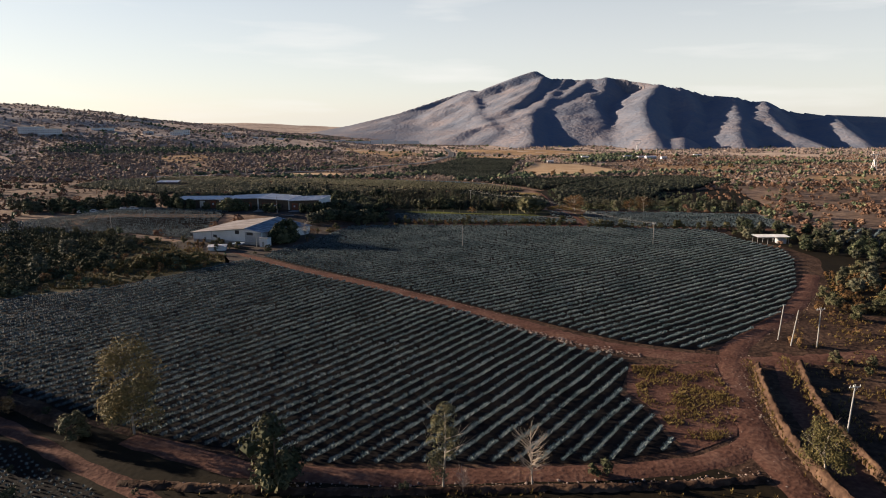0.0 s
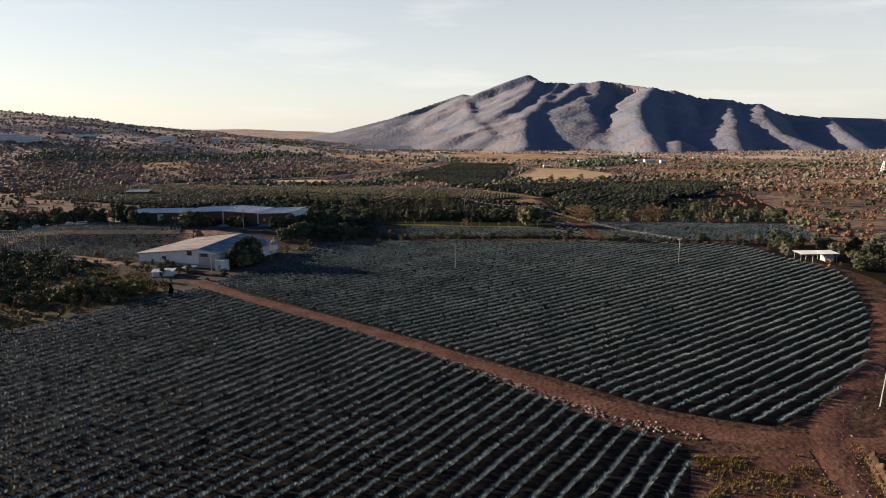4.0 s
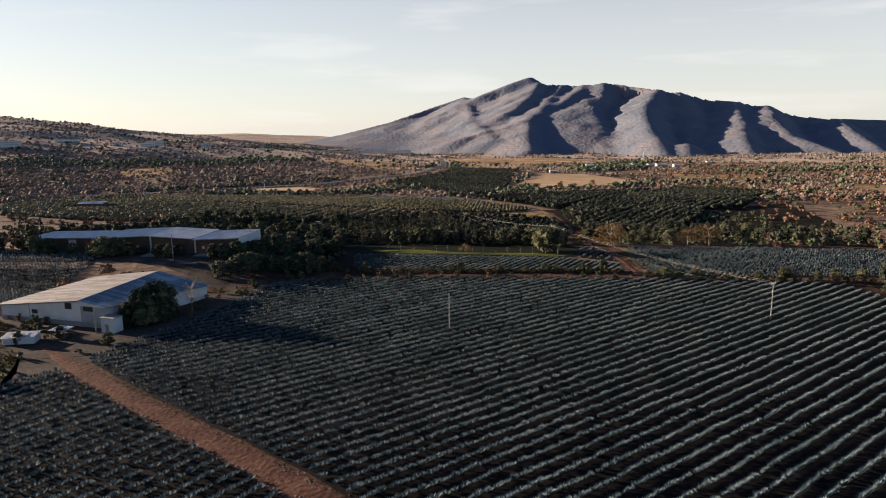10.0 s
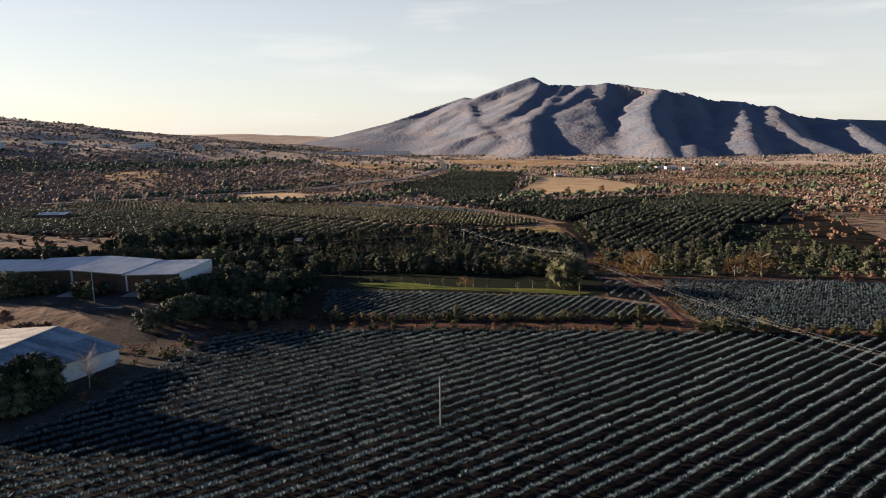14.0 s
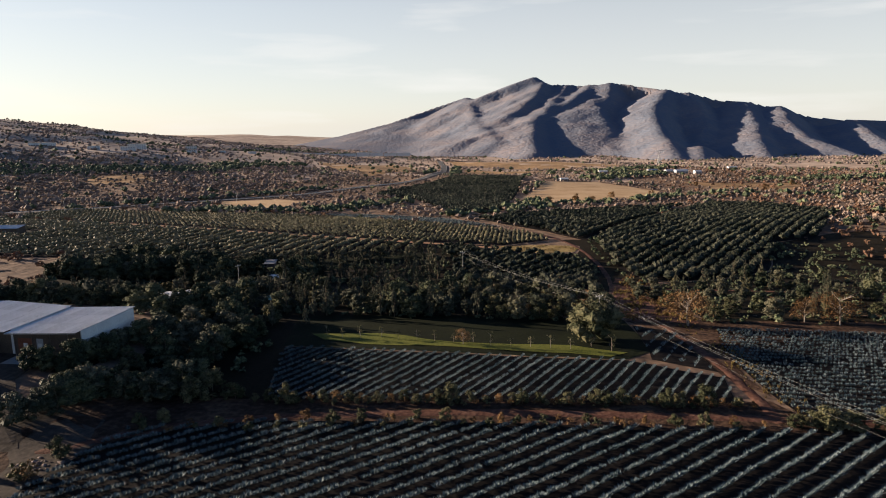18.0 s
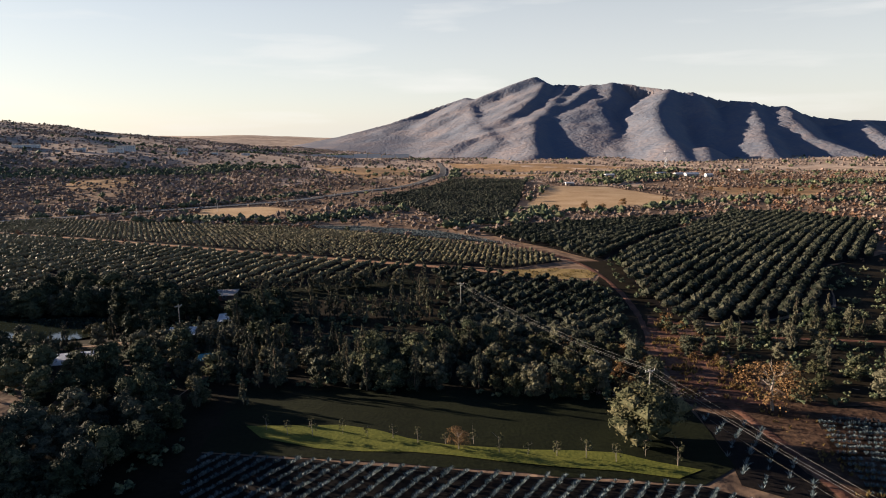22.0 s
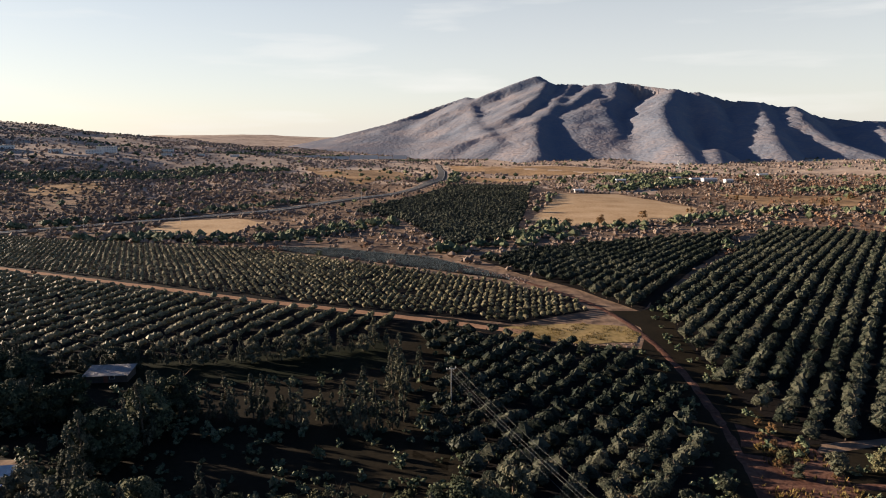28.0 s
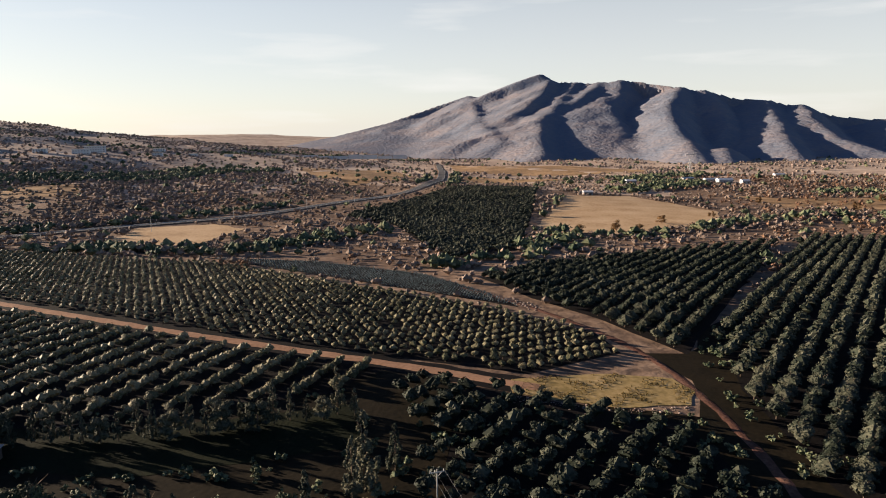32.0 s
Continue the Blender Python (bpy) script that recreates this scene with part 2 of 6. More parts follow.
def H(x, y):
    """Height of the ground."""
    x, y = np.asarray(x, float), np.asarray(y, float)
    z = sum(np.interp(y + d, KY, KZ) for d in (-24, -12, 0, 12, 24)) / 5
    z = z + np.clip((-x - 0.05 * y - 60) / 1250, 0, 1.1) ** 1.25 * ss(800, 1650, y) * (1 - 0.6 * ss(2200, 3300, y)) * 126
    hill = ss(200, 700, -x - 0.05 * y) * ss(900, 1500, y)
    z = z + hill * (2.5 * np.sin(y / 55 + x / 140 + 2 * np.sin(x / 210)) + 1.2 * np.sin(x / 43 - y / 60 + 1))
    roll = 2.2 * np.sin(x / 83 + 1.0) * np.sin(y / 121) + 1.4 * np.sin(x / 37 + y / 53)
    z = z + roll * ss(760, 1150, y)
    z = z + 3.7 * ss(56, 84, -x) * ss(272, 302, y) * (1 - ss(345, 385, y)) * (1 - ss(165, 215, -x))
    pond = np.exp(-(((x + 128) / 36) ** 2 + ((y - 417) / 22) ** 2) ** 2)
    return z * (1 - pond) - 9.6 * pond


def hz(x, y):
    return float(H(x, y))


def inside(poly, x, y):
    """Which of the points lie in the polygon."""
    x, y = np.asarray(x, float), np.asarray(y, float)
    hit = np.zeros(x.shape, bool)
    for (x0, y0), (x1, y1) in zip(poly, poly[1:] + poly[:1]):
        if y0 != y1:
            hit ^= ((y0 > y) != (y1 > y)) & (x < (x1 - x0) * (y - y0) / (y1 - y0) + x0)
    return hit


def near_line(line, x, y, d):
    """Which of the points lie within d of the polyline."""
    x, y = np.asarray(x, float), np.asarray(y, float)
    hit = np.zeros(x.shape, bool)
    for (x0, y0), (x1, y1) in zip(line, line[1:]):
        vx, vy = x1 - x0, y1 - y0
        t = np.clip(((x - x0) * vx + (y - y0) * vy) / (vx * vx + vy * vy), 0, 1)
        hit |= (x - x0 - t * vx) ** 2 + (y - y0 - t * vy) ** 2 < d * d
    return hit


def mesh_of(name, v, f, mat, smooth=False):
    me = bpy.data.meshes.new(name)
    me.from_pydata(v, [], f)
    if smooth:
        me.shade_smooth()
    me.materials.append(mat)
    return me


def grid_mesh(name, xs, ys, z, mat):
    gx, gy = np.meshgrid(xs, ys)
    v = np.stack([gx.ravel(), gy.ravel(), z.ravel()], 1)
    a = (np.arange(len(ys) - 1)[:, None] * len(xs) + np.arange(len(xs) - 1)[None]).ravel()
    f = np.stack([a, a + 1, a + 1 + len(xs), a + len(xs)], 1)
    return mesh_of(name, v, f, mat, True)


def grown(a, b, step, far_a, far_b, rate=1.06):
    out = list(np.arange(a, b + 0.1, step))
    s, v = step, b
    while v < far_b:
        s = min(s * rate, 160)
        v += s
        out.append(v)
    s, v = step, a
    while v > far_a:
        s = min(s * rate, 160)
        v -= s
        out.insert(0, v)
    return np.array(out)


gxs, gys = grown(-320, 280, 6, -4500, 4500, 1.05), grown(-60, 780, 6, -600, 5200, 1.025)
GX, GY = np.meshgrid(gxs, gys)
ground_me = grid_mesh("ground", gxs, gys, H(GX, GY), M["scrub"])
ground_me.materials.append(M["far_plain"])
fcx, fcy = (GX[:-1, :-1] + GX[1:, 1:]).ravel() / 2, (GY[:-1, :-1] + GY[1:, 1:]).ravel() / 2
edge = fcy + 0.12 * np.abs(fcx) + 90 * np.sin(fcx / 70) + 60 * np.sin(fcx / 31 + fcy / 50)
# distant faces take the haze-paled ground colour
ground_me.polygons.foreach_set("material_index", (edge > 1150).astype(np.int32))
tagged(new("ground", ground_me), "dry brown scrubland ground sloping gently to a plain paled for haze", "ground", kind="structure")

rng = np.random.default_rng(7)


def wavy(poly, step, amount):
    """The polygon's border in short steps, slightly uneven."""
    out = []
    for (x0, y0), (x1, y1) in zip(poly, poly[1:] + poly[:1]):
        k = max(1, int(math.hypot(x1 - x0, y1 - y0) / step))
        for i in range(k):
            w = 0 if i == 0 else amount
            out.append((x0 + (x1 - x0) * i / k + rng.uniform(-w, w), y0 + (y1 - y0) * i / k + rng.uniform(-w, w)))
    return out


def drape(name, poly, mat, off, label, category="ground", step=6.0, amount=0.5, cell=10.0):
    """A sheet lying on the ground within the polygon."""
    pts = wavy(poly, step, amount)
    bm = bmesh.new()
    bm.faces.new([bm.verts.new((x, y, 0)) for x, y in pts])
    bmesh.ops.triangulate(bm, faces=bm.faces[:])
    px, py = [p[0] for p in pts], [p[1] for p in pts]
    for axis, lo, hi in ((0, min(px), max(px)), (1, min(py), max(py))):
        for v in np.arange(lo + cell, hi, cell):
            co, no = ((v, 0, 0), (1, 0, 0)) if axis == 0 else ((0, v, 0), (0, 1, 0))
            bmesh.ops.bisect_plane(bm, geom=bm.verts[:] + bm.edges[:] + bm.faces[:], plane_co=co, plane_no=no)
    bmesh.ops.recalc_face_normals(bm, faces=bm.faces[:])
    if sum(f.normal.z for f in bm.faces) < 0:
        bmesh.ops.reverse_faces(bm, faces=bm.faces[:])
    z = H([v.co.x for v in bm.verts], [v.co.y for v in bm.verts])
    for v, h in zip(bm.verts, z):
        v.co.z = h + off
    me = bpy.data.meshes.new(name)
    bm.to_mesh(me)
    bm.free()
    me.materials.append(mat)
    return tagged(new(name, me), label, category, kind="structure")


def along(line, step):
    """Points and side vectors at even steps of a polyline, rounded at its bends."""
    p = np.array(line, float)
    for _ in range(2):
        q = [p[0]]
        for a, b in zip(p, p[1:]):
            q += [0.75 * a + 0.25 * b, 0.25 * a + 0.75 * b]
        p = np.array(q + [p[-1]])
    d = np.r_[0, np.cumsum(np.linalg.norm(np.diff(p, axis=0), axis=1))]
    s = np.linspace(0, d[-1], max(3, int(d[-1] / step)))
    c = np.stack([np.interp(s, d, p[:, 0]), np.interp(s, d, p[:, 1])], 1)
    t = np.gradient(c, axis=0)
    t /= np.linalg.norm(t, axis=1)[:, None]
    return c, np.stack([-t[:, 1], t[:, 0]], 1)


def ribbon(name, line, profile, mat, label, category, step=4.0, uneven=0.25, lumps=0.0, kind="structure", taper=(1, 1)):
    """A strip along a line; profile: rows of side offset and height over the ground."""
    c, side = along(line, step)
    k = len(profile)
    v = []
    for w, h in profile:
        ww = w * np.linspace(*taper, len(c)) + rng.uniform(-uneven, uneven, len(c))
        x, y = c[:, 0] + side[:, 0] * ww, c[:, 1] + side[:, 1] * ww
        v.append(np.stack([x, y, H(x, y) + h + (rng.uniform(-lumps, lumps, len(c)) if h > 0.2 else 0)], 1))
    v = np.stack(v, 1).reshape(-1, 3)
    a = (np.arange(len(c) - 1)[:, None] * k + np.arange(k - 1)[None]).ravel()
    f = np.stack([a, a + k, a + k + 1, a + 1], 1)
    return tagged(new(name, mesh_of(name, v, f, mat, True)), label, category, kind=kind)


# ---- the plan ----
FIELD_A = [(-70, 93), (-98, 108), (-136, 148), (-128, 160), (-107, 173), (-84, 206), (-79, 213), (-61, 199.5), (-45, 187), (-32, 178.2), (-21, 168.7), (-11, 161.2), (-3, 154), (15.5, 134), (31, 121),
           (26, 105), (29, 98), (30, 90), (31, 85), (18, 80.5), (-22, 78), (-47, 84)]
FIELD_B = [(-77, 222), (-67, 245), (-62, 270), (-57, 286), (-36, 290), (7, 290), (49, 288), (100, 283), (104, 262), (112, 240), (108, 222),
           (92, 184), (75, 155), (55, 134), (46, 129), (31.5, 134.5), (8, 152.6), (-4, 162.4), (-12, 169.2), (-22, 177.2), (-33, 185.5), (-47, 196), (-65, 209.3), (-75, 217.5)]
FIELD_C = [(-44, 328), (30, 320.5), (46, 311), (44, 299), (-38, 298.5)]
FIELD_D = [(53, 292), (51.5, 302), (51, 325), (56, 344), (100, 341), (140, 335), (140, 290)]
FIELD_E = [(-140, 60), (-140, 108), (-76, 84), (-66, 78.5), (-58, 73.5), (-46, 67), (-36, 58), (-30, 44), (-60, 40)]
FIELD_F = [(-230, 250), (-214, 300), (-190, 318), (-122, 308), (-116, 262), (-118, 252), (-150, 262)]
FIELD_G = [(140, 270), (150, 286), (190, 290), (190, 240), (146, 240)]
FIELD_S = [(35, 321), (46, 314), (45, 342), (37, 348)]
STRIP = [(-140, 668), (-79, 655), (-24, 618), (5, 572), (11, 558), (-32, 588), (-120, 656)]
LAWN = [(-40, 338), (-24, 339), (-6, 332), (20, 330), (31, 325), (27, 322.4), (11, 325.2), (-5, 328.4), (-26, 330), (-36, 333.5)]
FLOORS = [[(-58, 354), (-20, 354), (34, 350), (39, 392), (20, 402), (-10, 425), (-14, 462), (-26, 490), (-70, 474), (-112, 462), (-172, 470), (-178, 432), (-104, 432), (-100, 395), (-178, 392), (-172, 342), (-88, 340), (-80, 302), (-48, 300), (-46, 330)],
          [(56, 350), (150, 346), (165, 500), (139, 505), (112, 446), (85, 428), (58, 420), (57, 370)],
          [(-235, 285), (-152, 258), (-124, 246), (-104, 232), (-92, 222), (-86, 212), (-84, 207), (-107.5, 174), (-128.5, 160.5), (-230, 150)],
          [(-16, 487), (8, 486), (42, 478), (58, 532), (70, 545), (62, 424), (40, 395), (-12, 400)],
          [(104, 262), (116, 246), (118, 225), (110, 205), (98, 176), (92, 160), (110, 150), (170, 170), (170, 235), (130, 284), (108, 284)]]
TAN = [(82, 1010), (145, 1022), (186, 888), (176, 856), (140, 806), (88, 762), (43, 775), (36, 805)]
TAN_W = [(-320, 1500), (-180, 1650), (-104, 1238), (-236, 1280)]
TAN_E = [(246, 1021), (278, 993), (384, 998), (330, 905), (316, 880), (278, 925), (250, 915)]
TAN_S = [(-31, 1400), (37, 1312), (120, 1300), (100, 1255), (20, 1248), (-28, 1288)]
TAN_R = [(322, 745), (478, 812), (600, 800), (520, 690), (360, 660)]
TAN_V = [(-233, 1348), (-193, 1675), (-106, 1391), (-163, 1168)]
TAN_N = [(-80, 1900), (177, 1800), (294, 1585), (254, 1415), (36, 1418), (-49, 1559)]
TAN_M = [(-528, 1053), (-472, 1106), (-415, 1013), (-469, 972)]
WEDGE = [(6, 495.5), (28, 499.5), (42, 497), (45, 490), (42, 483), (26, 481.5), (6, 488)]
O_WEDGE = [(-340, 725), (-260, 690), (-122, 648), (-34, 580), (3, 556), (30, 532), (34, 514), (10, 499), (-31, 512.5), (-77, 529), (-166, 566), (-252, 602), (-340, 646)]
O_LEFT = [(-340, 632), (-255, 590.5), (-170, 556.5), (-77, 520.5), (-24, 502), (-26, 489), (-70, 474), (-110, 462), (-165, 470), (-240, 480), (-340, 520)]
O_RIGHT = [(60, 522), (112, 612), (172, 722), (192, 744), (226, 732), (246, 659), (164, 519), (139, 506), (112, 448), (85, 430), (60, 424), (55, 455), (55, 491)]
O_UPPER = [(-1, 608), (23, 640), (100, 690), (160, 722), (104, 612), (62, 535), (50, 513), (34, 544), (16, 570)]
O_FAR = [(-108, 864), (-36, 1116), (60, 1106), (38, 877), (18, 695), (-15, 661), (-61, 809)]
O_MID = [(-22, 499), (8, 487), (38, 475), (44, 443), (39, 413), (30, 398), (2, 400), (-10, 425), (-10, 455), (-15, 478)]
YELLOW = [(-220, 716), (-240, 800), (-196, 822), (-163, 795), (-163, 714)]
ROAD = [(-92, 228), (-83, 220.5), (-77, 215.3), (-63, 204.3), (-46, 191.3), (-32.5, 181.7), (-21.5, 173), (-11.5, 165.2), (-3.5, 158.3), (6, 150), (19, 137.8), (31, 128.5), (47, 124), (60, 122), (90, 130)]
TRACK_N = [(-68, 276), (-50, 289), (-13, 294), (12, 294), (48, 293), (96, 288), (140, 284)]
TRACK_S = [(-53, 84), (-42, 79.5), (-32, 75.5), (-21, 75), (-8, 74.8), (8, 77), (21, 78), (37, 82), (44, 90)]
TRACK_E = [(104, 200), (92, 178), (80, 160), (63, 141), (52, 126), (48, 108), (43, 89), (44, 70), (46, 50)]
TRACK_E2 = [(64, 128), (58, 110), (54, 92), (52, 75), (50, 50)]
TRACK_W = [(-140, 116), (-100, 100), (-76, 87.5), (-61, 78.5), (-51, 73), (-42, 68.5), (-34, 60), (-26, 46)]
PATH_N = [(48, 291), (48, 311), (46, 335), (44, 352), (41, 387), (46, 420), (49, 450), (47, 480), (41, 512), (28, 538), (12, 562), (-8, 588)]
PATH_E = [(44, 405), (70, 408), (110, 400), (150, 395)]
LIGHT_ROAD = [(-320, 632), (-245, 597), (-166, 561), (-77, 524.5), (-31, 508), (12, 491)]
HIGHWAY = [(-460, 610), (-349, 690), (-300, 757), (-240, 815), (-184, 878), (-135, 969), (-92, 1055), (-68, 1150), (-60, 1400), (-112, 2000)]
BARE = [(-66, 272), (-100, 296), (-150, 304), (-156, 326), (-140, 338), (-86, 332), (-84, 298)]
YARD = [(-118, 262), (-121, 240), (-106, 226), (-88, 219), (-76, 222), (-66, 246), (-58, 288), (-76, 292)]

drape("farm_ground", [(-140, 40), (130, 40), (172, 168), (160, 278), (100, 290), (-66, 296), (-120, 258), (-104, 229), (-87, 206), (-110, 172), (-140, 150)], M["rough"], 0.012, "rough red-brown farm ground between the fields", "ground")
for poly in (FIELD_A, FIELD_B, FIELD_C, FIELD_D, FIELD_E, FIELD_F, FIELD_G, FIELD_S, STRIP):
    drape("shaded_soil", poly, M["soil"], 0.05, "tilled soil between agave rows, their shade painted in near black", "soil")
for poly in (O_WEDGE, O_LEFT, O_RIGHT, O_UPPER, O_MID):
    drape("orchard_soil", poly, M["soil"], 0.06, "orchard soil under fruit trees, their shade painted in near black", "soil", cell=14)
drape("orchard_soil", O_FAR, M["soil"], 0.10, "orchard soil under fruit trees, their shade painted in near black", "soil", cell=40, step=20)
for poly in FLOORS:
    drape("woodland_floor", poly, M["weedy" if poly is FLOORS[2] else "litter"], 0.03, "ground under trees and scrub; its litter near black to paint shade", "ground")
# extra soil sheet where only the grove's shade darkens the ground
drape("shaded_soil", [(-58, 300), (-38.2, 298.6), (-44.1, 328.2), (-52, 344), (-58, 330)], M["soil"], 0.05, "bare soil beside the grove, shade painted in near black", "soil")
# near-black sheet standing for the shade on this ground
drape("field_verge", [(-140, 122), (-98, 105), (-70, 91), (-47, 82), (-22, 76.5), (18, 78.5), (31, 82), (60, 62), (0, 40), (-140, 40)], M["litter"], 0.02, "ground below the agave field, painted near black for shade", "ground")
# dark sheet painting the grove's shade over the grass
drape("meadow", [(-44, 328.4), (30, 320.9), (36, 326), (36, 356), (-20, 358), (-48, 357)], M["meadow"], 0.09, "meadow between lawn and grove, shade painted in dark green", "grass")
drape("field_verge", [(-66, 272), (-57, 286.5), (-36, 290.5), (49, 288.5), (100, 283.5), (140, 281), (142, 291), (53, 292.5), (50, 300), (44.5, 299.5), (-38, 299), (-62, 301)], M["rough"], 0.045, "dark red-brown verge along the field track", "ground")
drape("path_verge", [(46, 312), (51, 302), (50.5, 325), (55.5, 344.5), (100, 341.5), (150, 334), (150, 352), (36, 353), (44, 340)], M["rough"], 0.05, "dark red-brown weedy ground beside the red path", "ground")
drape("farm_yard", [(-106, 234), (-92, 222), (-85, 206), (-78, 214.5), (-72, 221), (-84, 230)], M["yard"], 0.03, "grey-brown trodden earth at the road end", "yard")
# shade beside the orchard, painted as a dark sheet
drape("woodland_floor", [(82, 402), (140, 396), (185, 420), (200, 540), (178, 532), (140, 504), (112, 446), (88, 428)], M["litter"], 0.035, "ground beside the orchard, shade painted as a near-black sheet", "ground")
drape("woodland_floor", [(-230, 149), (-129, 159.5), (-137, 148), (-99, 108.5), (-141, 100), (-230, 110)], M["litter"], 0.03, "leaf litter beside the agave field, near black with painted shade", "ground")
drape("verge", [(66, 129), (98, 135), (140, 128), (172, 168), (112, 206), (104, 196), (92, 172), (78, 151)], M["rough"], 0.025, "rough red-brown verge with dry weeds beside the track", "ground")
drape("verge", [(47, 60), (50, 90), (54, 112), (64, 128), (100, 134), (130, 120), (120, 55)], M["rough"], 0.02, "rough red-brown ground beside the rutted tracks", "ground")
drape("path_verge", [(43, 474), (57, 468), (64, 530), (50, 514), (40, 514), (46, 496), (45, 486)], M["litter"], 0.05, "ground where tracks meet, painted near black for shade", "ground")
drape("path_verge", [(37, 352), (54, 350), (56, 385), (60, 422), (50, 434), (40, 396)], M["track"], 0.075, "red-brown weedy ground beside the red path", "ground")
# two more dark sheets that paint shade over bare ground
drape("woodland_floor", [(-64, 299), (-38.4, 298.8), (-43.5, 328), (-45, 359), (-62, 361), (-68, 330)], M["litter"], 0.075, "ground beside the grove, shade painted as a near-black sheet", "ground")
drape("woodland_floor", [(-30, 492), (-22, 503), (-6, 492), (-7, 424), (-18, 424), (-20, 462)], M["litter"], 0.085, "ground at the orchard corner, shade painted as a near-black sheet", "ground")
# lawn laid only on the sunlit strip; the meadow sheet is its shaded part
drape("lawn", LAWN, M["lawn"], 0.16, "mown green lawn beside the agave field, cut to its sunlit strip", "grass")
drape("meadow", [(-112, 470), (-100, 456), (-60, 452), (-22, 464), (-26, 482), (-70, 468)], M["meadow"], 0.07, "grass clearing among casuarinas, shade painted in dark green", "grass")
drape("stubble_field", TAN, M["straw"], 0.15, "pale tan harvested stubble field", "field", cell=25, step=12, amount=2)
for poly in (TAN_W, TAN_N, TAN_M, TAN_E, TAN_S, TAN_R, TAN_V):
    drape("dry_pasture", poly, M["pasture"], 0.25, "dry brown pasture with pale strips", "field", cell=40, step=20, amount=5)
drape("dry_meadow", YELLOW, M["straw"], 0.15, "yellow dry grass meadow beside the highway", "field", cell=20, step=8, amount=2)
drape("wedge_verge", WEDGE, M["dry_grass"], 0.12, "dry straw-coloured grass corner between two tracks", "grass", cell=8, step=3)
drape("farm_yard", BARE, M["yard"], 0.06, "bare earth farm yard in front of the barn", "yard")
drape("farm_yard", YARD, M["yard"], 0.07, "bare brown earth round the warehouse", "yard")



def flat(w, h=0.13):
    return [(-w, 0.0), (-w * 0.55, h * 0.85), (0, h), (w * 0.55, h * 0.85), (w, 0.0)]


ribbon("dirt_road", ROAD, flat(2.9), M["track"], "red earth farm road between agave fields", "road", 1.3, 0.4, taper=(0.62, 1.1))
ribbon("dirt_road", TRACK_N, flat(1.5), M["track"], "red earth track along the field edge", "road", 3.0, 0.35)
ribbon("dirt_road", TRACK_S, flat(2.3), M["track"], "red earth track below the agave field", "road", 3.0, 0.35)
ribbon("dirt_road", TRACK_E, flat(2.7, 0.16), M["track"], "rutted red earth track between earth banks", "road", 3.0, 0.35)
ribbon("dirt_road", TRACK_E2, flat(2.2), M["track"], "narrow red earth track between earth banks", "road", 3.0, 0.35)
ribbon("dirt_road", TRACK_W, flat(1.6), M["track"], "red earth track beside a young field", "road", 3.0, 0.35)
ribbon("dirt_road", PATH_N, flat(1.1, 0.14), M["track"], "red earth path running through the groves", "road", 3.0, 0.35)
ribbon("dirt_road", PATH_E, flat(1.3, 0.16), M["track"], "red earth path to the orchard", "road", 3.0, 0.35)
ribbon("road_verge", LIGHT_ROAD, [(-4.2, 0.09), (0, 0.1), (4.2, 0.09)], M["soil"], "bare soil verge along the pale road, shade in its dark colour", "verge", 4.0, 0.5)
ribbon("dirt_road", LIGHT_ROAD, flat(2.1, 0.3), M["light_track"], "pale sunlit earth road through the orchard", "road", 4.0, 0.4)
ribbon("road_embankment", HIGHWAY, [(-11, -0.6), (-6.4, 0.8), (6.4, 0.8), (11, -0.6)], M["scrub"], "grassy highway embankment", "embankment", 12.0, 0.0)
ribbon("highway", HIGHWAY, [(-5.7, 0.88), (0, 0.95), (5.7, 0.88)], M["asphalt"], "grey asphalt highway on a low embankment", "road", 12.0, 0.0)
for o in (-5.2, 5.2):
    ribbon("road_line", HIGHWAY, [(o - 0.15, 0.97), (o + 0.15, 0.97)], M["paint"], "white edge line of the highway", "road marking", 12.0, 0.0)

# ---- the mountain ----
RIDGE = [(-917, 3321, -42), (-675, 3404, 3), (-438, 3508, 63), (-246, 3620, 131), (-74, 3705, 186), (-6, 3680, 170), (160, 3713, 240), (273, 3666, 283),
         (343, 3630, 245), (474, 3552, 232), (574, 3495, 228), (636, 3469, 238), (738, 3384, 214), (832, 3295, 193), (923, 3223, 171), (1031, 3176, 140),
         (1147, 3162, 131), (1247, 3112, 99), (1362, 3055, 65), (1488, 3033, 52), (1671, 3024, 47), (2134, 3001, 33)]
mx, my = np.arange(-1100, 2640, 14.0), np.arange(1900, 4000, 14.0)
MX, MY = np.meshgrid(mx, my)
crest_x, crest_d, crest_h = zip(*RIDGE)
crest_z, crest_y = np.interp(MX, crest_x, crest_h), np.interp(MX, crest_x, crest_d)
west = ss(0, 500, -MX)
front = np.clip((crest_y - MY) / (1150 - 200 * west), 0, 1.2) ** (0.34 + 0.35 * west)
layers = [crest_z - (crest_z + 64) * front - 0.3 * np.clip(MY - crest_y, 0, None),
          -64 + 0.03 * np.clip(MY - 2150, 0, 900) - 60 * ss(-300, 250, -MX) - 0.5 * np.clip(MY - 3300, 0, None)]


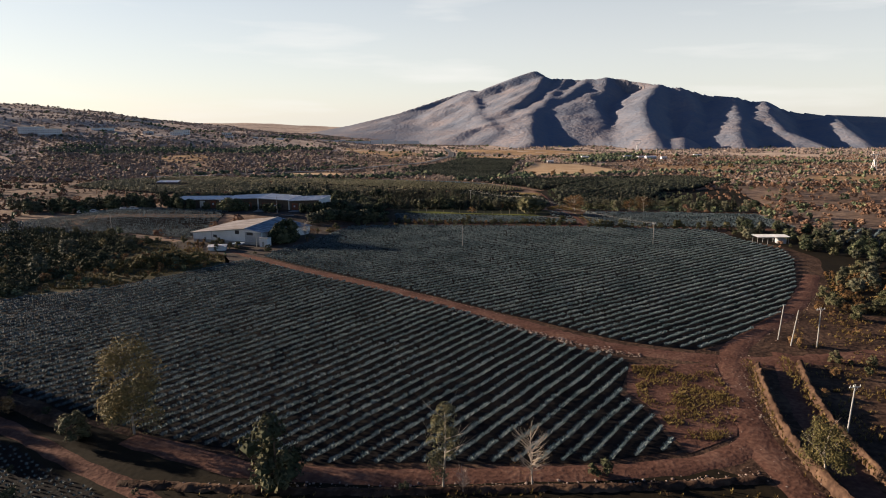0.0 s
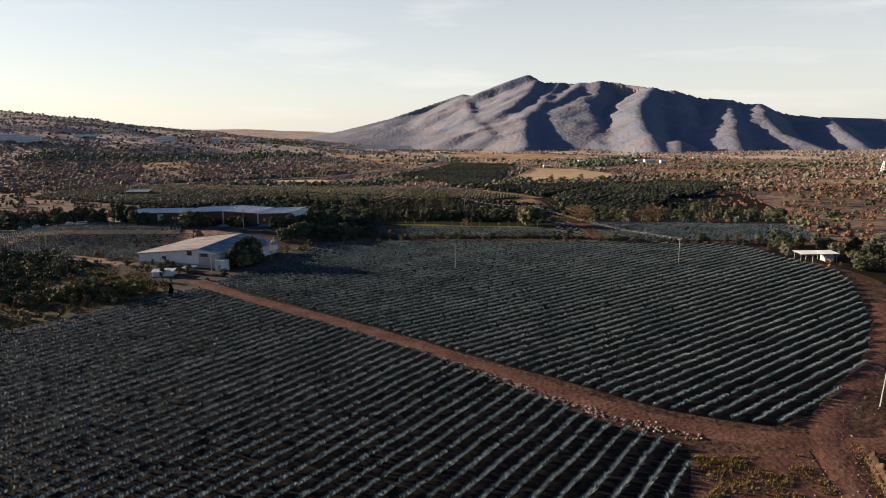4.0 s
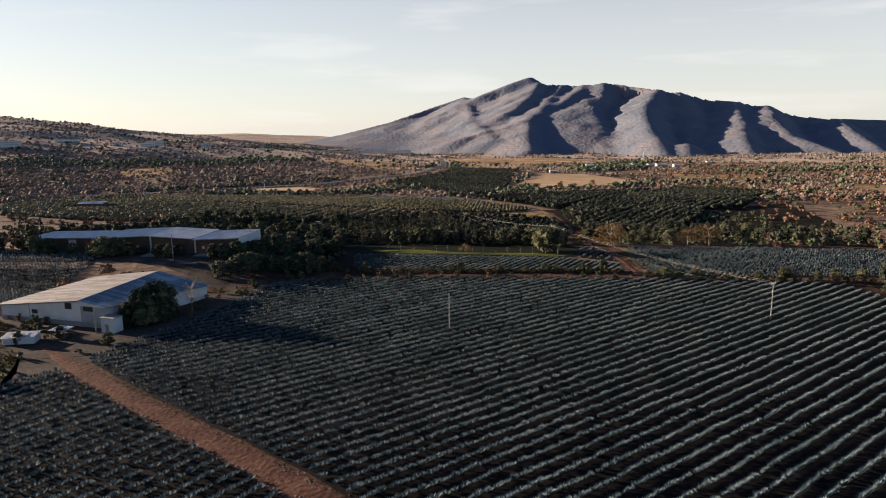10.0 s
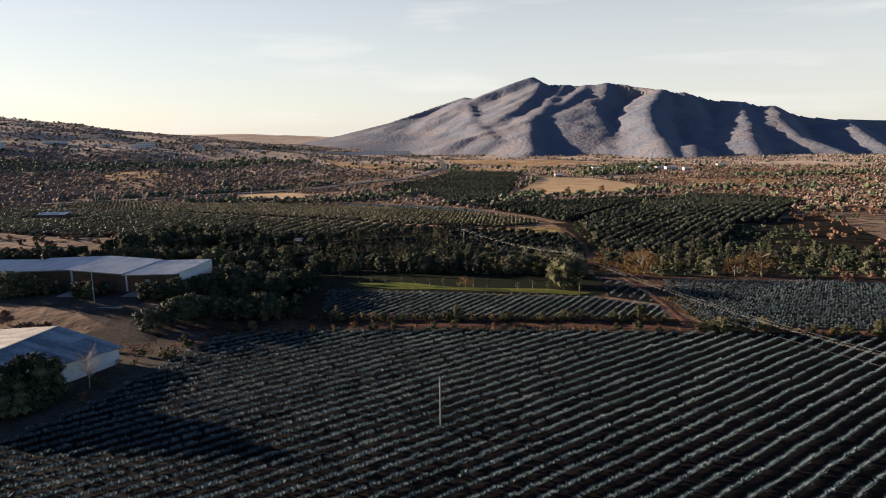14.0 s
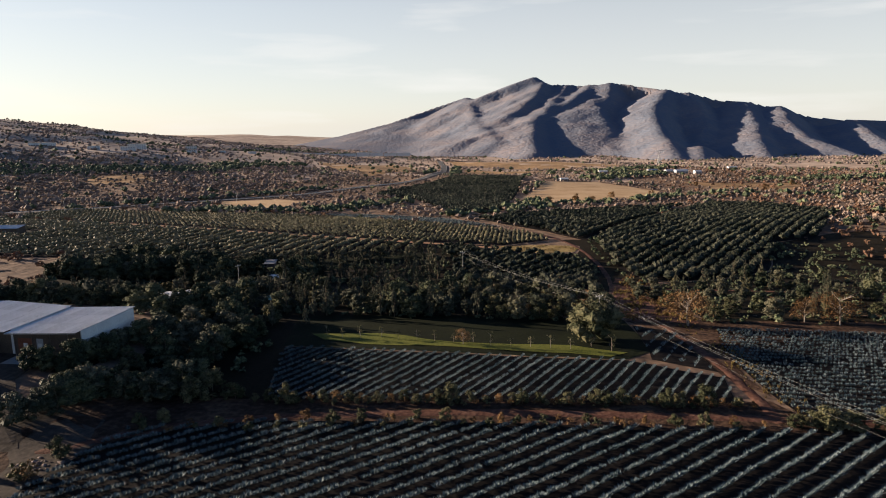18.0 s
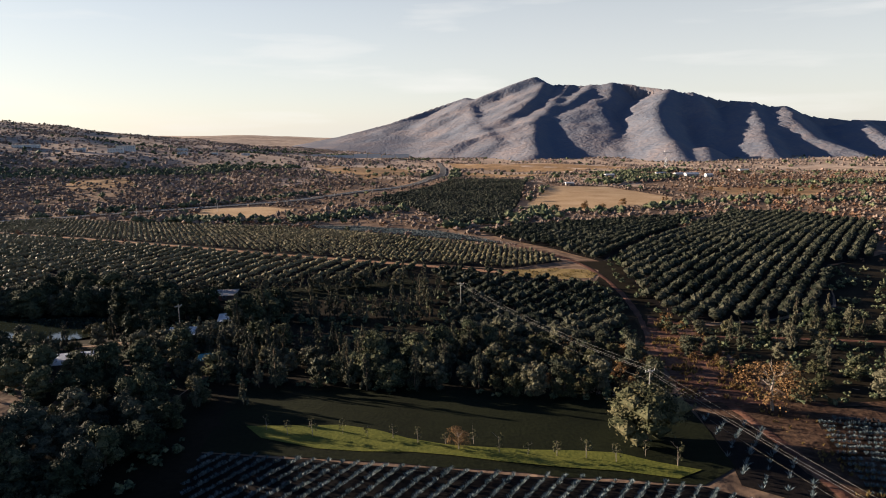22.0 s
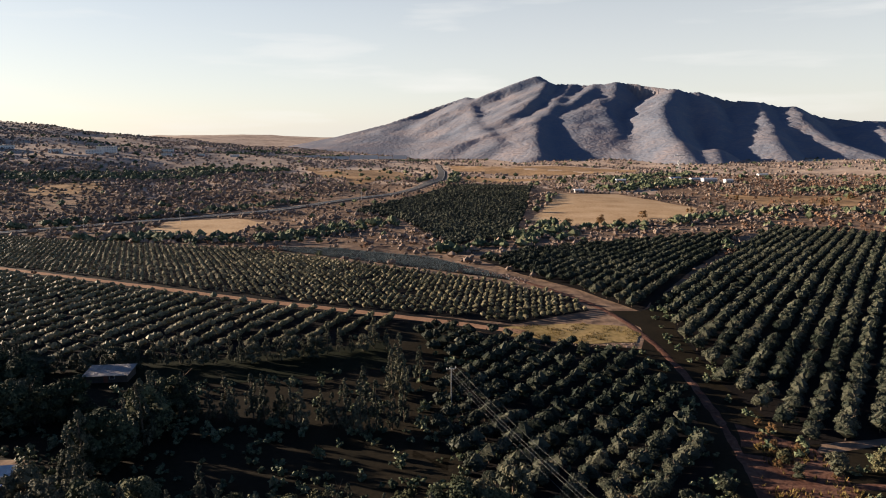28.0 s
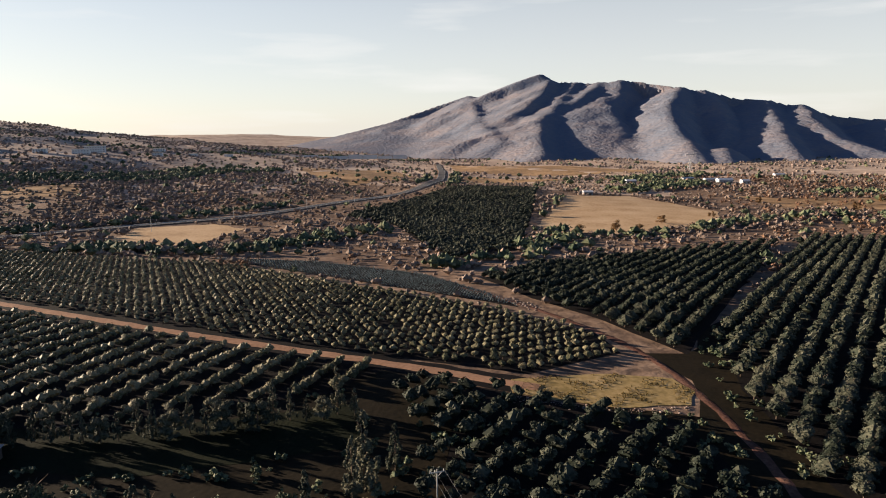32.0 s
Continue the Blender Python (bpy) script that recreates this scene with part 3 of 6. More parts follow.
def spur(lit, *line):
    """A spur running down from the ridge: a gentle western flank (slope lit), a steep eastern one."""
    best = np.full(MX.shape, -400.0)
    for (x0, y0, z0), (x1, y1, z1) in zip(line, line[1:]):
        vx, vy = x1 - x0, y1 - y0
        t = np.clip(((MX - x0) * vx + (MY - y0) * vy) / (vx * vx + vy * vy), 0, 1)
        side = MX - x0 - t * vx
        dd = np.hypot(side, MY - y0 - t * vy)
        slope = (lit + 0.72) / 2 + (0.72 - lit) / 2 * np.tanh(side / 40)
        best = np.maximum(best, z0 + t * (z1 - z0) - slope * (np.sqrt(dd * dd + 700) - 26.5))
    layers.append(best)


spur(0.38, (-62, 3701, 184), (-41, 3386, 127), (-13, 3010, 58), (27, 2733, 23), (60, 2484, -7))
spur(0.38, (275, 3659, 280), (312, 3594, 250), (266, 3361, 194), (198, 3130, 137), (131, 2983, 90))
spur(0.34, (428, 3564, 235), (319, 3174, 146), (259, 2947, 96), (184, 2722, 54), (67, 2679, 22), (-38, 2601, -1))
spur(0.34, (529, 3510, 230), (446, 3297, 182), (374, 3124, 139))
spur(0.22, (615, 3472, 235), (554, 3224, 162), (480, 2942, 87), (416, 2684, 25), (415, 2396, -18), (413, 2139, -57))
spur(0.34, (207, 2749, 60), (175, 2520, 17), (164, 2201, -34))
spur(0.38, (831, 3296, 193), (754, 3087, 154), (668, 2857, 105), (603, 2556, 48), (565, 2274, 4), (502, 1935, -38))
spur(0.34, (907, 3230, 175), (884, 3046, 123), (854, 2840, 72), (813, 2673, 33), (724, 2446, -9))
spur(0.24, (1125, 3152, 130), (1052, 2916, 83), (972, 2640, 37), (854, 2303, -7), (746, 1960, -47))
spur(0.24, (610, 2094, -18), (549, 1873, -47))
spur(0.24, (1254, 3122, 111), (1119, 2714, 48), (1048, 2409, -2), (1044, 2222, -27), (1044, 2094, -47))
spur(0.30, (1460, 2922, 49), (1336, 2584, 6), (1253, 2297, -32), (1162, 2074, -57))
st = np.stack(layers)
top = st.max(0)
MZ = top + 5 * np.log(np.exp((st - top) / 5).sum(0))
bumps = np.array([noise.fractal(Vector((x / 130, y / 130, 0.3)), 0.9, 2.1, 5) for x, y in zip(MX.ravel(), MY.ravel())]).reshape(MX.shape)
crags = np.array([1 - abs(noise.fractal(Vector((x / 230 + 3, y / 480, 1.7)), 0.9, 2.0, 2)) * 1.6 for x, y in zip(MX.ravel(), MY.ravel())]).reshape(MX.shape)
rise = ss(-60, 40, MZ) * (0.12 + 0.88 * ss(20, 190, np.abs(MY - crest_y)))
gully = np.array([1 - abs(noise.fractal(Vector((x / 240 - y / 800 + 5, y / 900, 4.1)), 0.9, 2.0, 3)) * 1.8 for x, y in zip(MX.ravel(), MY.ravel())]).reshape(MX.shape)
MZ = MZ + (bumps * 7 + crags * 4 + gully * 4 - 3) * rise
MZ = np.where(MZ < -75, -80, MZ)
tagged(new("mountain", grid_mesh("mountain", mx, my, MZ, M["mountain"])), "scrub-covered mountain with steep eroded spurs, blue-grey for haze", "mountain", kind="structure")
fx = np.arange(-2000, -200, 40.0)
fy = np.arange(4100, 4700, 40.0)
FXX, FYY = np.meshgrid(fx, fy)
FZ = -70 + 92 * np.exp(-((FXX + 420) / 420) ** 2) * np.exp(-((FYY - 4400) / 160) ** 2) + 6 * np.sin(FXX / 110)
tagged(new("far_hill", grid_mesh("far_hill", fx, fy, FZ, M["hazy_far_ridge"])), "low hill far behind the plain, painted pale for haze", "hill", kind="structure")


# ---- building blocks ----
def part(name, bm, material, parent=None, label="", category="", smooth=False):
    """Links a bmesh as one mesh object under a thing or a part."""
    me = bpy.data.meshes.new(name)
    bm.to_mesh(me)
    bm.free()
    if smooth:
        me.shade_smooth()
    me.materials.append(material)
    ob = new(name, me)
    ob.parent = parent
    return tagged(ob, label, category)


def thing(name, x, y, z, turn, label, category, group=""):
    root = new(name)
    root.matrix_basis = pose(x, y, z, 0, 0, turn)
    root.empty_display_size = 0.3
    return tagged(root, label, category, group)


def box(lo, hi, bm=None, bevel=0.0):
    bm = bm or bmesh.new()
    c = [(a + b) / 2 for a, b in zip(lo, hi)]
    s = [abs(b - a) for a, b in zip(lo, hi)]
    made = bmesh.ops.create_cube(bm, size=1, matrix=Matrix.Translation(c) @ Matrix.Diagonal((*s, 1)))
    if bevel:
        bmesh.ops.bevel(bm, geom=list({e for v in made["verts"] for e in v.link_edges}), offset=bevel, segments=1, affect="EDGES")
    return bm


def prism(pts, way, bm=None):
    """A flat outline pushed along a vector."""
    bm = bm or bmesh.new()
    a = [bm.verts.new(p) for p in pts]
    b = [bm.verts.new(Vector(p) + Vector(way)) for p in pts]
    bm.faces.new(a)
    bm.faces.new(b[::-1])
    for i in range(len(a)):
        j = (i + 1) % len(a)
        bm.faces.new((a[j], a[i], b[i], b[j]))
    bmesh.ops.recalc_face_normals(bm, faces=bm.faces[:])
    return bm


def tube(bm, a, b, r0, r1, sides=6):
    a, b = Vector(a), Vector(b)
    d = (b - a).normalized()
    u = d.orthogonal().normalized()
    w = d.cross(u)
    ring = []
    for p, r in ((a, r0), (b, r1)):
        ring.append([bm.verts.new(p + (u * math.cos(k * 2 * math.pi / sides) + w * math.sin(k * 2 * math.pi / sides)) * r) for k in range(sides)])
    for k in range(sides):
        j = (k + 1) % sides
        bm.faces.new((ring[0][k], ring[0][j], ring[1][j], ring[1][k]))
    bm.faces.new(ring[1])
    bm.faces.new(ring[0][::-1])
    return bm


# ---- plants ----
def rosette(leaves, height, seed):
    """An agave: stiff pointed leaves round a heart; triangles."""
    r = np.random.default_rng(seed)
    v, f = [], []
    for i in range(leaves):
        az = i * 2.399 + r.uniform(-0.2, 0.2)
        lift = radians(33 + 50 * (i / leaves) + r.uniform(-6, 6))
        ln = height * r.uniform(0.85, 1.15) * (1.05 - 0.15 * i / leaves)
        w = 0.085 * height / 1.1
        d = np.array([math.cos(az) * math.cos(lift), math.sin(az) * math.cos(lift), math.sin(lift)])
        s = np.array([-math.sin(az), math.cos(az), 0])
        base = np.array([0, 0, 0.12]) + d * 0.08
        mid, tip = base + d * ln * 0.36, base + d * ln
        k = len(v)
        v += [base, mid + s * w * 1.35, mid - s * w * 1.35, tip]
        f += [(k, k + 1, k + 2), (k + 2, k + 1, k + 3)]
    return np.array(v), np.array(f)


LUMP_V = np.array([(1, 0, 0), (0, 1, 0), (-1, 0, 0), (0, -1, 0), (0, 0, 1), (0, 0, -1)], float) * 1.15
LUMP_F = np.array([(0, 1, 4), (1, 2, 4), (2, 3, 4), (3, 0, 4), (1, 0, 5), (2, 1, 5), (3, 2, 5), (0, 3, 5)])


def crown_dome(seed, h, w, count, size, low=0.08):
    """A compact rounded crown: small leaves over one uneven dome; triangles."""
    r = np.random.default_rng(seed)
    cs = [(0, 0, h * (1 + low) / 2)] + [(math.cos(a) * w * 0.24, math.sin(a) * w * 0.24, h * r.uniform(0.35, 0.72)) for a in r.uniform(0, 6.28, 5)]
    rs = [w * 0.42] + [w * r.uniform(0.22, 0.30) for _ in range(5)]
    return cards(r, cs, rs, count, size, 0.9 * h / w, 0.3, 0.35, 0.86)


def cards(r, centers, radii, count, size, flatness=1.0, up=0.25, jitter=0.42, core=0.74):
    """Leaf clumps: small bent leaves over the surface of several clumps; triangles."""
    which = r.integers(0, len(centers), count)
    c, rad = np.asarray(centers)[which], np.asarray(radii)[which][:, None]
    d = r.normal(size=(count, 3))
    d /= np.linalg.norm(d, axis=1)[:, None]
    d[:, 2] = np.where(d[:, 2] < -0.4, -d[:, 2], d[:, 2])
    p = c + d * rad * r.uniform(0.75, 1.08, (count, 1)) * np.array([1, 1, flatness])
    n = d + r.normal(size=(count, 3)) * jitter + np.array([0, 0, up])
    n /= np.linalg.norm(n, axis=1)[:, None]
    u = np.cross(n, r.normal(size=(count, 3)))
    u /= np.linalg.norm(u, axis=1)[:, None]
    w = np.cross(n, u)
    s = size * r.uniform(0.6, 1.35, (count, 1))
    q = np.stack([p - u * s, p + w * s * 0.75 - n * s * 0.2, p - w * s * 0.75 + u * s * 0.4 - n * s * 0.2], 1)
    v = q.reshape(-1, 3)
    f = np.arange(count * 3).reshape(-1, 3)
    turn = np.einsum("ij,ij->i", np.cross(v[f[:, 1]] - v[f[:, 0]], v[f[:, 2]] - v[f[:, 0]]), n) < 0
    f[turn] = f[turn][:, ::-1]
    vs, fs, k = [v], [f], len(v)
    for cc, rr in zip(centers, radii) if core else ():
        vs.append(np.asarray(cc) + LUMP_V * rr * core * np.array([1, 1, flatness]) * r.uniform(0.8, 1.15, (6, 1)))
        fs.append(LUMP_F + k)
        k += 6
    return np.concatenate(vs), np.concatenate(fs)


def crown_round(seed, h, w, count, size, clumps=16, low=0.25, core=0.74):
    r = np.random.default_rng(seed)
    cs, rs = [], []
    for i in range(clumps):
        a, t = r.uniform(0, 6.28), r.uniform(0, 1)
        z = h * (low + (0.92 - low) * t)
        reach = w * 0.5 * math.sqrt(max(0.05, 1 - ((t - 0.4) / 0.72) ** 2)) * r.uniform(0.35, 0.85)
        cs.append((math.cos(a) * reach, math.sin(a) * reach, z))
        rs.append(w * r.uniform(0.15, 0.25))
    return cards(r, cs, rs, count, size, 0.8, core=core)


def crown_cone(seed, h, w, count, size):
    """A feathery spire: many narrow upright sprays, short at the top."""
    r = np.random.default_rng(seed)
    cs, rs = [], []
    for i in range(44):
        t = r.uniform(0.08, 0.98)
        a = r.uniform(0, 6.28)
        reach = w * 0.5 * (1 - t) ** 0.65 * r.uniform(0.25, 1.0)
        cs.append((math.cos(a) * reach, math.sin(a) * reach, h * t))
        rs.append(max(0.16, w * 0.12 * (1.2 - t)))
    return cards(r, cs, rs, count, size, 2.3, 0.6, core=0.55)


def trunk_mesh(seed, h, r0, limbs, lean=0.06, spread=0.28, sides=6):
    r = np.random.default_rng(seed)
    bm = bmesh.new()
    p, q = Vector((0, 0, -0.3)), Vector((r.uniform(-lean, lean) * h, r.uniform(-lean, lean) * h, h * 0.45))
    top = Vector((q.x + r.uniform(-lean, lean) * h, q.y + r.uniform(-lean, lean) * h, h * 0.85))
    tube(bm, p, q, r0, r0 * 0.7, sides)
    tube(bm, q, top, r0 * 0.7, r0 * 0.2, sides)
    for i in range(limbs):
        t = r.uniform(0.1, 0.9)
        s = q.lerp(top, t) if i % 2 else p.lerp(q, 0.5 + 0.5 * t)
        a = r.uniform(0, 6.28)
        e = s + Vector((math.cos(a) * h * spread, math.sin(a) * h * spread, h * r.uniform(0.12, 0.3))) * r.uniform(0.6, 1.1)
        tube(bm, s, e, r0 * 0.35, r0 * 0.1, 4)
        for _ in range(2):
            g = e + Vector((r.uniform(-1, 1), r.uniform(-1, 1), r.uniform(0.2, 1))) * h * 0.1
            tube(bm, s.lerp(e, 0.65), g, r0 * 0.16, r0 * 0.05, 3)
    return bm


def bm_mesh(name, bm, mat):
    me = bpy.data.meshes.new(name)
    bm.to_mesh(me)
    bm.free()
    me.materials.append(mat)
    return me


KINDS = {}


def kind_of_tree(key, name, label, category, crowns, trunks):
    KINDS[key] = (name, label, category, crowns, trunks)


def round_kind(key, name, label, category, mat, bark, h, w, count, size, variants=4, low=0.25, limbs=6, r0=0.16, clumps=16, core=0.7):
    cr = [mesh_of("crown", *crown_round(s * 31 + len(key), h, w, count, size, clumps, low, core), M[mat]) for s in range(variants)]
    tr = [bm_mesh("trunk", trunk_mesh(s * 17 + 3, h, r0, limbs), M[bark]) for s in range(variants)]
    kind_of_tree(key, name, label, category, cr, tr)


def dome_kind(key, name, label, category, mat, bark, h, w, count, size, variants, r0):
    cr = [mesh_of("crown", *crown_dome(s * 13 + 5, h, w, count, size), M[mat]) for s in range(variants)]
    tr = [bm_mesh("trunk", trunk_mesh(s * 17 + 3, h, r0, 4), M[bark]) for s in range(variants)]
    kind_of_tree(key, name, label, category, cr, tr)


dome_kind("fruit", "orchard_tree", "dense dark green fruit tree in an orchard row", "tree", "leaf_orchard", "bark", 3.6, 4.0, 520, 0.20, 5, 0.14)
dome_kind("fruit_small", "orchard_tree", "small rounded green fruit tree in an orchard row", "tree", "leaf_young", "bark", 2.4, 2.5, 260, 0.16, 5, 0.10)
round_kind("broad", "broadleaf_tree", "dark green broadleaf tree with an uneven crown", "tree", "leaf_green", "bark", 7.0, 6.8, 2600, 0.25, 5, 0.10, 7, 0.22, 34)
round_kind("spreading", "spreading_tree", "low broad-crowned dark green tree beside the lawn", "tree", "leaf_olive", "bark", 8.0, 12.0, 5200, 0.26, 1, 0.16, 9, 0.3, 40)
round_kind("olive", "scrub_tree", "olive-green scrub tree with a ragged crown", "tree", "leaf_olive", "bark", 4.2, 4.6, 1300, 0.20, 5, 0.08, 6, 0.14, 20, 0.6)
round_kind("dry", "dry_tree", "brown-gold tree with withered leaves and a pale forked trunk", "tree", "leaf_dry", "pale_bark", 5.6, 6.4, 2400, 0.13, 3, 0.25, 16, 0.16, 26, core=0)
round_kind("shrub", "shrub", "low green shrub on the field edge", "shrub", "leaf_olive", "bark", 1.7, 2.2, 260, 0.15, 5, 0.1, 4, 0.05, 9)
round_kind("dry_shrub", "shrub", "low reddish-brown dry shrub on the field edge", "shrub", "leaf_dry", "bark", 1.6, 2.0, 190, 0.14, 4, 0.1, 5, 0.05, 9, core=0)
round_kind("sapling", "sapling", "thin young tree on the lawn", "tree", "leaf_olive", "pale_bark", 2.8, 1.5, 120, 0.13, 4, 0.25, 3, 0.05, 7, core=0)
round_kind("wood_tree", "woodland_tree", "grey-green leafy tree in a dense grove", "tree", "leaf_grey", "bark", 6.4, 5.6, 2200, 0.21, 4, 0.08, 7, 0.2, 28)
round_kind("scrub_bush", "thorn_bush", "brownish thorny bush with a flat crown", "bush", "leaf_dry", "bark", 3.0, 3.8, 620, 0.17, 3, 0.12, 7, 0.09, 13, 0.5)
round_kind("slim", "slender_tree", "slender upright tree with sunlit olive leaves", "tree", "leaf_olive", "pale_bark", 13.0, 4.6, 4600, 0.15, 1, 0.10, 9, 0.16, 34, core=0)
round_kind("gold", "golden_tree", "tree with golden autumn leaves beside the track", "tree", "leaf_gold", "pale_bark", 9.0, 7.0, 5200, 0.16, 1, 0.10, 9, 0.18, 34, core=0)
round_kind("reed", "reed_bush", "golden dry reeds on the pond bank", "bush", "leaf_gold", "bark", 3.2, 4.2, 700, 0.18, 3, 0.05, 5, 0.06, 14)
round_kind("tall", "eucalyptus_tree", "tall spreading tree with golden-olive leaves", "tree", "leaf_gold", "pale_bark", 12.0, 8.2, 11000, 0.15, 2, 0.10, 12, 0.2, 50, core=0)
round_kind("bare", "bare_tree", "leafless grey tree with fine twigs", "tree", "leaf_dry", "pale_bark", 6.5, 4.8, 420, 0.07, 2, 0.2, 60, 0.10, 24, core=0)
kind_of_tree("cone", "casuarina_tree", "tall feathery grey-green casuarina tree", "tree",
             [mesh_of("crown", *crown_cone(s + 90, 9.0, 3.8, 2000, 0.18), M["leaf_grey"]) for s in range(5)],
             [bm_mesh("trunk", trunk_mesh(s + 70, 9.0, 0.16, 4, 0.02, 0.1), M["bark"]) for s in range(5)])


def plant(key, x, y, s=1.0, tall=1.0, z=None, group=""):
    name, label, category, crowns, trunks = KINDS[key]
    k = int(rng.integers(0, len(crowns)))
    root = new(name)
    root.matrix_basis = Matrix.LocRotScale((x, y, hz(x, y) if z is None else z), Euler((0, 0, rng.uniform(0, 6.28))), (s, s, s * tall))
    root.empty_display_size = 0.3
    for n, me in (("trunk", trunks[k]), ("crown", crowns[k])):
        new(n, me).parent = root
    return tagged(root, label, category, group)


def scatter_mesh(name, templates, x, y, turn, size, mat, sink=0.0, tall=None):
    """Many small plants joined into one mesh."""
    x, y, turn, size = map(np.asarray, (x, y, turn, size))
    tall = np.ones(len(x)) if tall is None else tall
    z = H(x, y) - sink
    pick = rng.integers(0, len(templates), len(x))
    vs, fs, base = [], [], 0
    for k, (tv, tf) in enumerate(templates):
        i = np.nonzero(pick == k)[0]
        if not len(i):
            continue
        c, s = np.cos(turn[i])[:, None], np.sin(turn[i])[:, None]
        px = (tv[None, :, 0] * c - tv[None, :, 1] * s) * size[i][:, None] + x[i][:, None]
        py = (tv[None, :, 0] * s + tv[None, :, 1] * c) * size[i][:, None] + y[i][:, None]
        pz = tv[None, :, 2] * (size[i] * tall[i])[:, None] + z[i][:, None]
        vs.append(np.stack([px, py, pz], 2).reshape(-1, 3))
        fs.append((tf[None] + (np.arange(len(i)) * len(tv))[:, None, None]).reshape(-1, 3) + base)
        base += len(i) * len(tv)
    return mesh_of(name, np.concatenate(vs), np.concatenate(fs), mat)


def rows_in(poly, angle, row, step, jitter, margin=0.0):
    """Planting places in rows at an angle (degrees) within a polygon."""
    a = radians(angle)
    p = np.array(poly)
    c = p.mean(0)
    far = np.abs(p - c).max() * 1.5
    u, w = np.meshgrid(np.arange(-far, far, step), np.arange(-far, far, row))
    u = u + rng.uniform(-jitter, jitter, u.shape)
    w = w + rng.uniform(-jitter, jitter, w.shape) * 0.45
    x = c[0] + u * math.cos(a) - w * math.sin(a)
    y = c[1] + u * math.sin(a) + w * math.cos(a)
    ok = inside(poly, x, y)
    return x[ok], y[ok]


AGAVES = [rosette(20, h, s) for s, h in enumerate((0.74, 0.82, 0.88, 0.78))]
AGAVES_FAR = [rosette(10, h * 0.95, s + 9) for s, h in enumerate((1.0, 1.15))]


def agave_field(poly, angle, row, step, size, temps, label, gaps=0.04, clear=()):
    x, y = rows_in(poly, angle, row, step, 0.15)
    bend = 0.09 * np.sin(x / 3.1 + y / 4.7) + 0.07 * np.sin(x / 9.3 - y / 6.1)
    x, y = x - bend * math.sin(radians(angle)), y + bend * math.cos(radians(angle))
    ok = rng.uniform(size=len(x)) > gaps
    for line, d in clear:
        ok &= ~near_line(line, x, y, d)
    x, y = x[ok], y[ok]
    me = scatter_mesh("agave_rows", temps, x, y, rng.uniform(0, 6.28, len(x)), size * rng.uniform(0.75, 1.2, len(x)), M["agave"])
    tagged(new("agave_rows", me), label, "agave", kind="stuff")


agave_field(FIELD_A, 57.5, 2.7, 0.54, 0.88, AGAVES, "blue-grey agave plants in long straight rows")
agave_field(FIELD_B, 40, 2.63, 0.54, 0.88, AGAVES, "blue-grey agave plants in long straight rows")
agave_field(FIELD_C, 60, 2.1, 0.6, 0.78, AGAVES, "blue-grey agave plants in short rows beside the lawn")
agave_field(FIELD_D, -7, 1.95, 0.75, 0.8, AGAVES, "pale blue-grey agave plants beside the red path", 0.1)
agave_field(FIELD_E, 50, 1.5, 0.9, 0.55, AGAVES, "young agave plants in a shaded field", 0.1)
agave_field(FIELD_F, 20, 2.8, 0.85, 0.9, AGAVES_FAR, "blue-grey agave plants behind the warehouse", 0.08)
agave_field(FIELD_G, 55, 3.4, 1.1, 1.0, AGAVES_FAR, "blue-grey agave plants in wide rows")
agave_field(FIELD_S, 60, 2.9, 1.2, 0.8, AGAVES_FAR, "sparse small agave plants in a shaded corner", 0.3)
agave_field(STRIP, 20, 2.2, 1.1, 0.8, AGAVES_FAR, "narrow strip of pale agave plants beside the orchard")


def line_of(line, step, mix, lo=0.8, hi=1.2, side=0.6, group=""):
    c, sv = along(line, step)
    for (x, y), (a, b) in zip(c, sv):
        o = rng.uniform(-side, side)
        plant(mix[int(rng.integers(0, len(mix)))], x + a * o, y + b * o, rng.uniform(lo, hi), rng.uniform(0.85, 1.15), group=group)


def orchard(poly, angle, row, step, key, size, things, group, label, temps, clear=(), leaf="leaf_orchard"):
    """Rows of fruit trees: those next to the flight line as things, the rest joined."""
    x, y = rows_in(poly, angle, row, step, 0.35)
    ok = rng.uniform(size=len(x)) > 0.03
    for line, d in clear:
        ok &= ~near_line(line, x, y, d)
    x, y = x[ok], y[ok]
    order = np.argsort(np.hypot(x * 0.8, y - 400))
    near, far = order[:things], order[things:]
    for i in near:
        plant(key, x[i], y[i], size * rng.uniform(0.82, 1.15), rng.uniform(0.88, 1.12), group=group)
    if len(far):
        me = scatter_mesh("orchard_rows", temps, x[far], y[far], rng.uniform(0, 6.28, len(far)), size * rng.uniform(0.82, 1.15, len(far)), M[leaf])
        tagged(new("orchard_rows", me), label, "orchard", kind="stuff")


T_FRUIT = [crown_dome(s + 200, 3.6, 4.0, 130, 0.34) for s in range(5)]
T_SMALL = [crown_dome(s + 220, 2.4, 2.5, 50, 0.28) for s in range(5)]
T_FAR = [crown_dome(s + 240, 3.6, 4.0, 20, 0.6) for s in range(4)]
orchard(O_RIGHT, 58, 5.2, 3.7, "fruit", 1.06, 160, "right-hand orchard", "dense dark green fruit trees in rows", T_FRUIT, [(PATH_N, 4)])
orchard(O_UPPER, 60, 5.4, 3.6, "fruit", 1.02, 30, "upper orchard", "green fruit trees in rows on the slope", T_FRUIT, [(PATH_N, 4.5)])
orchard(O_WEDGE, 28, 4.4, 2.7, "fruit_small", 0.88, 40, "wedge orchard", "small rounded fruit trees in rows", T_SMALL, [(LIGHT_ROAD, 3.4), (PATH_N, 3.6)], "leaf_young")
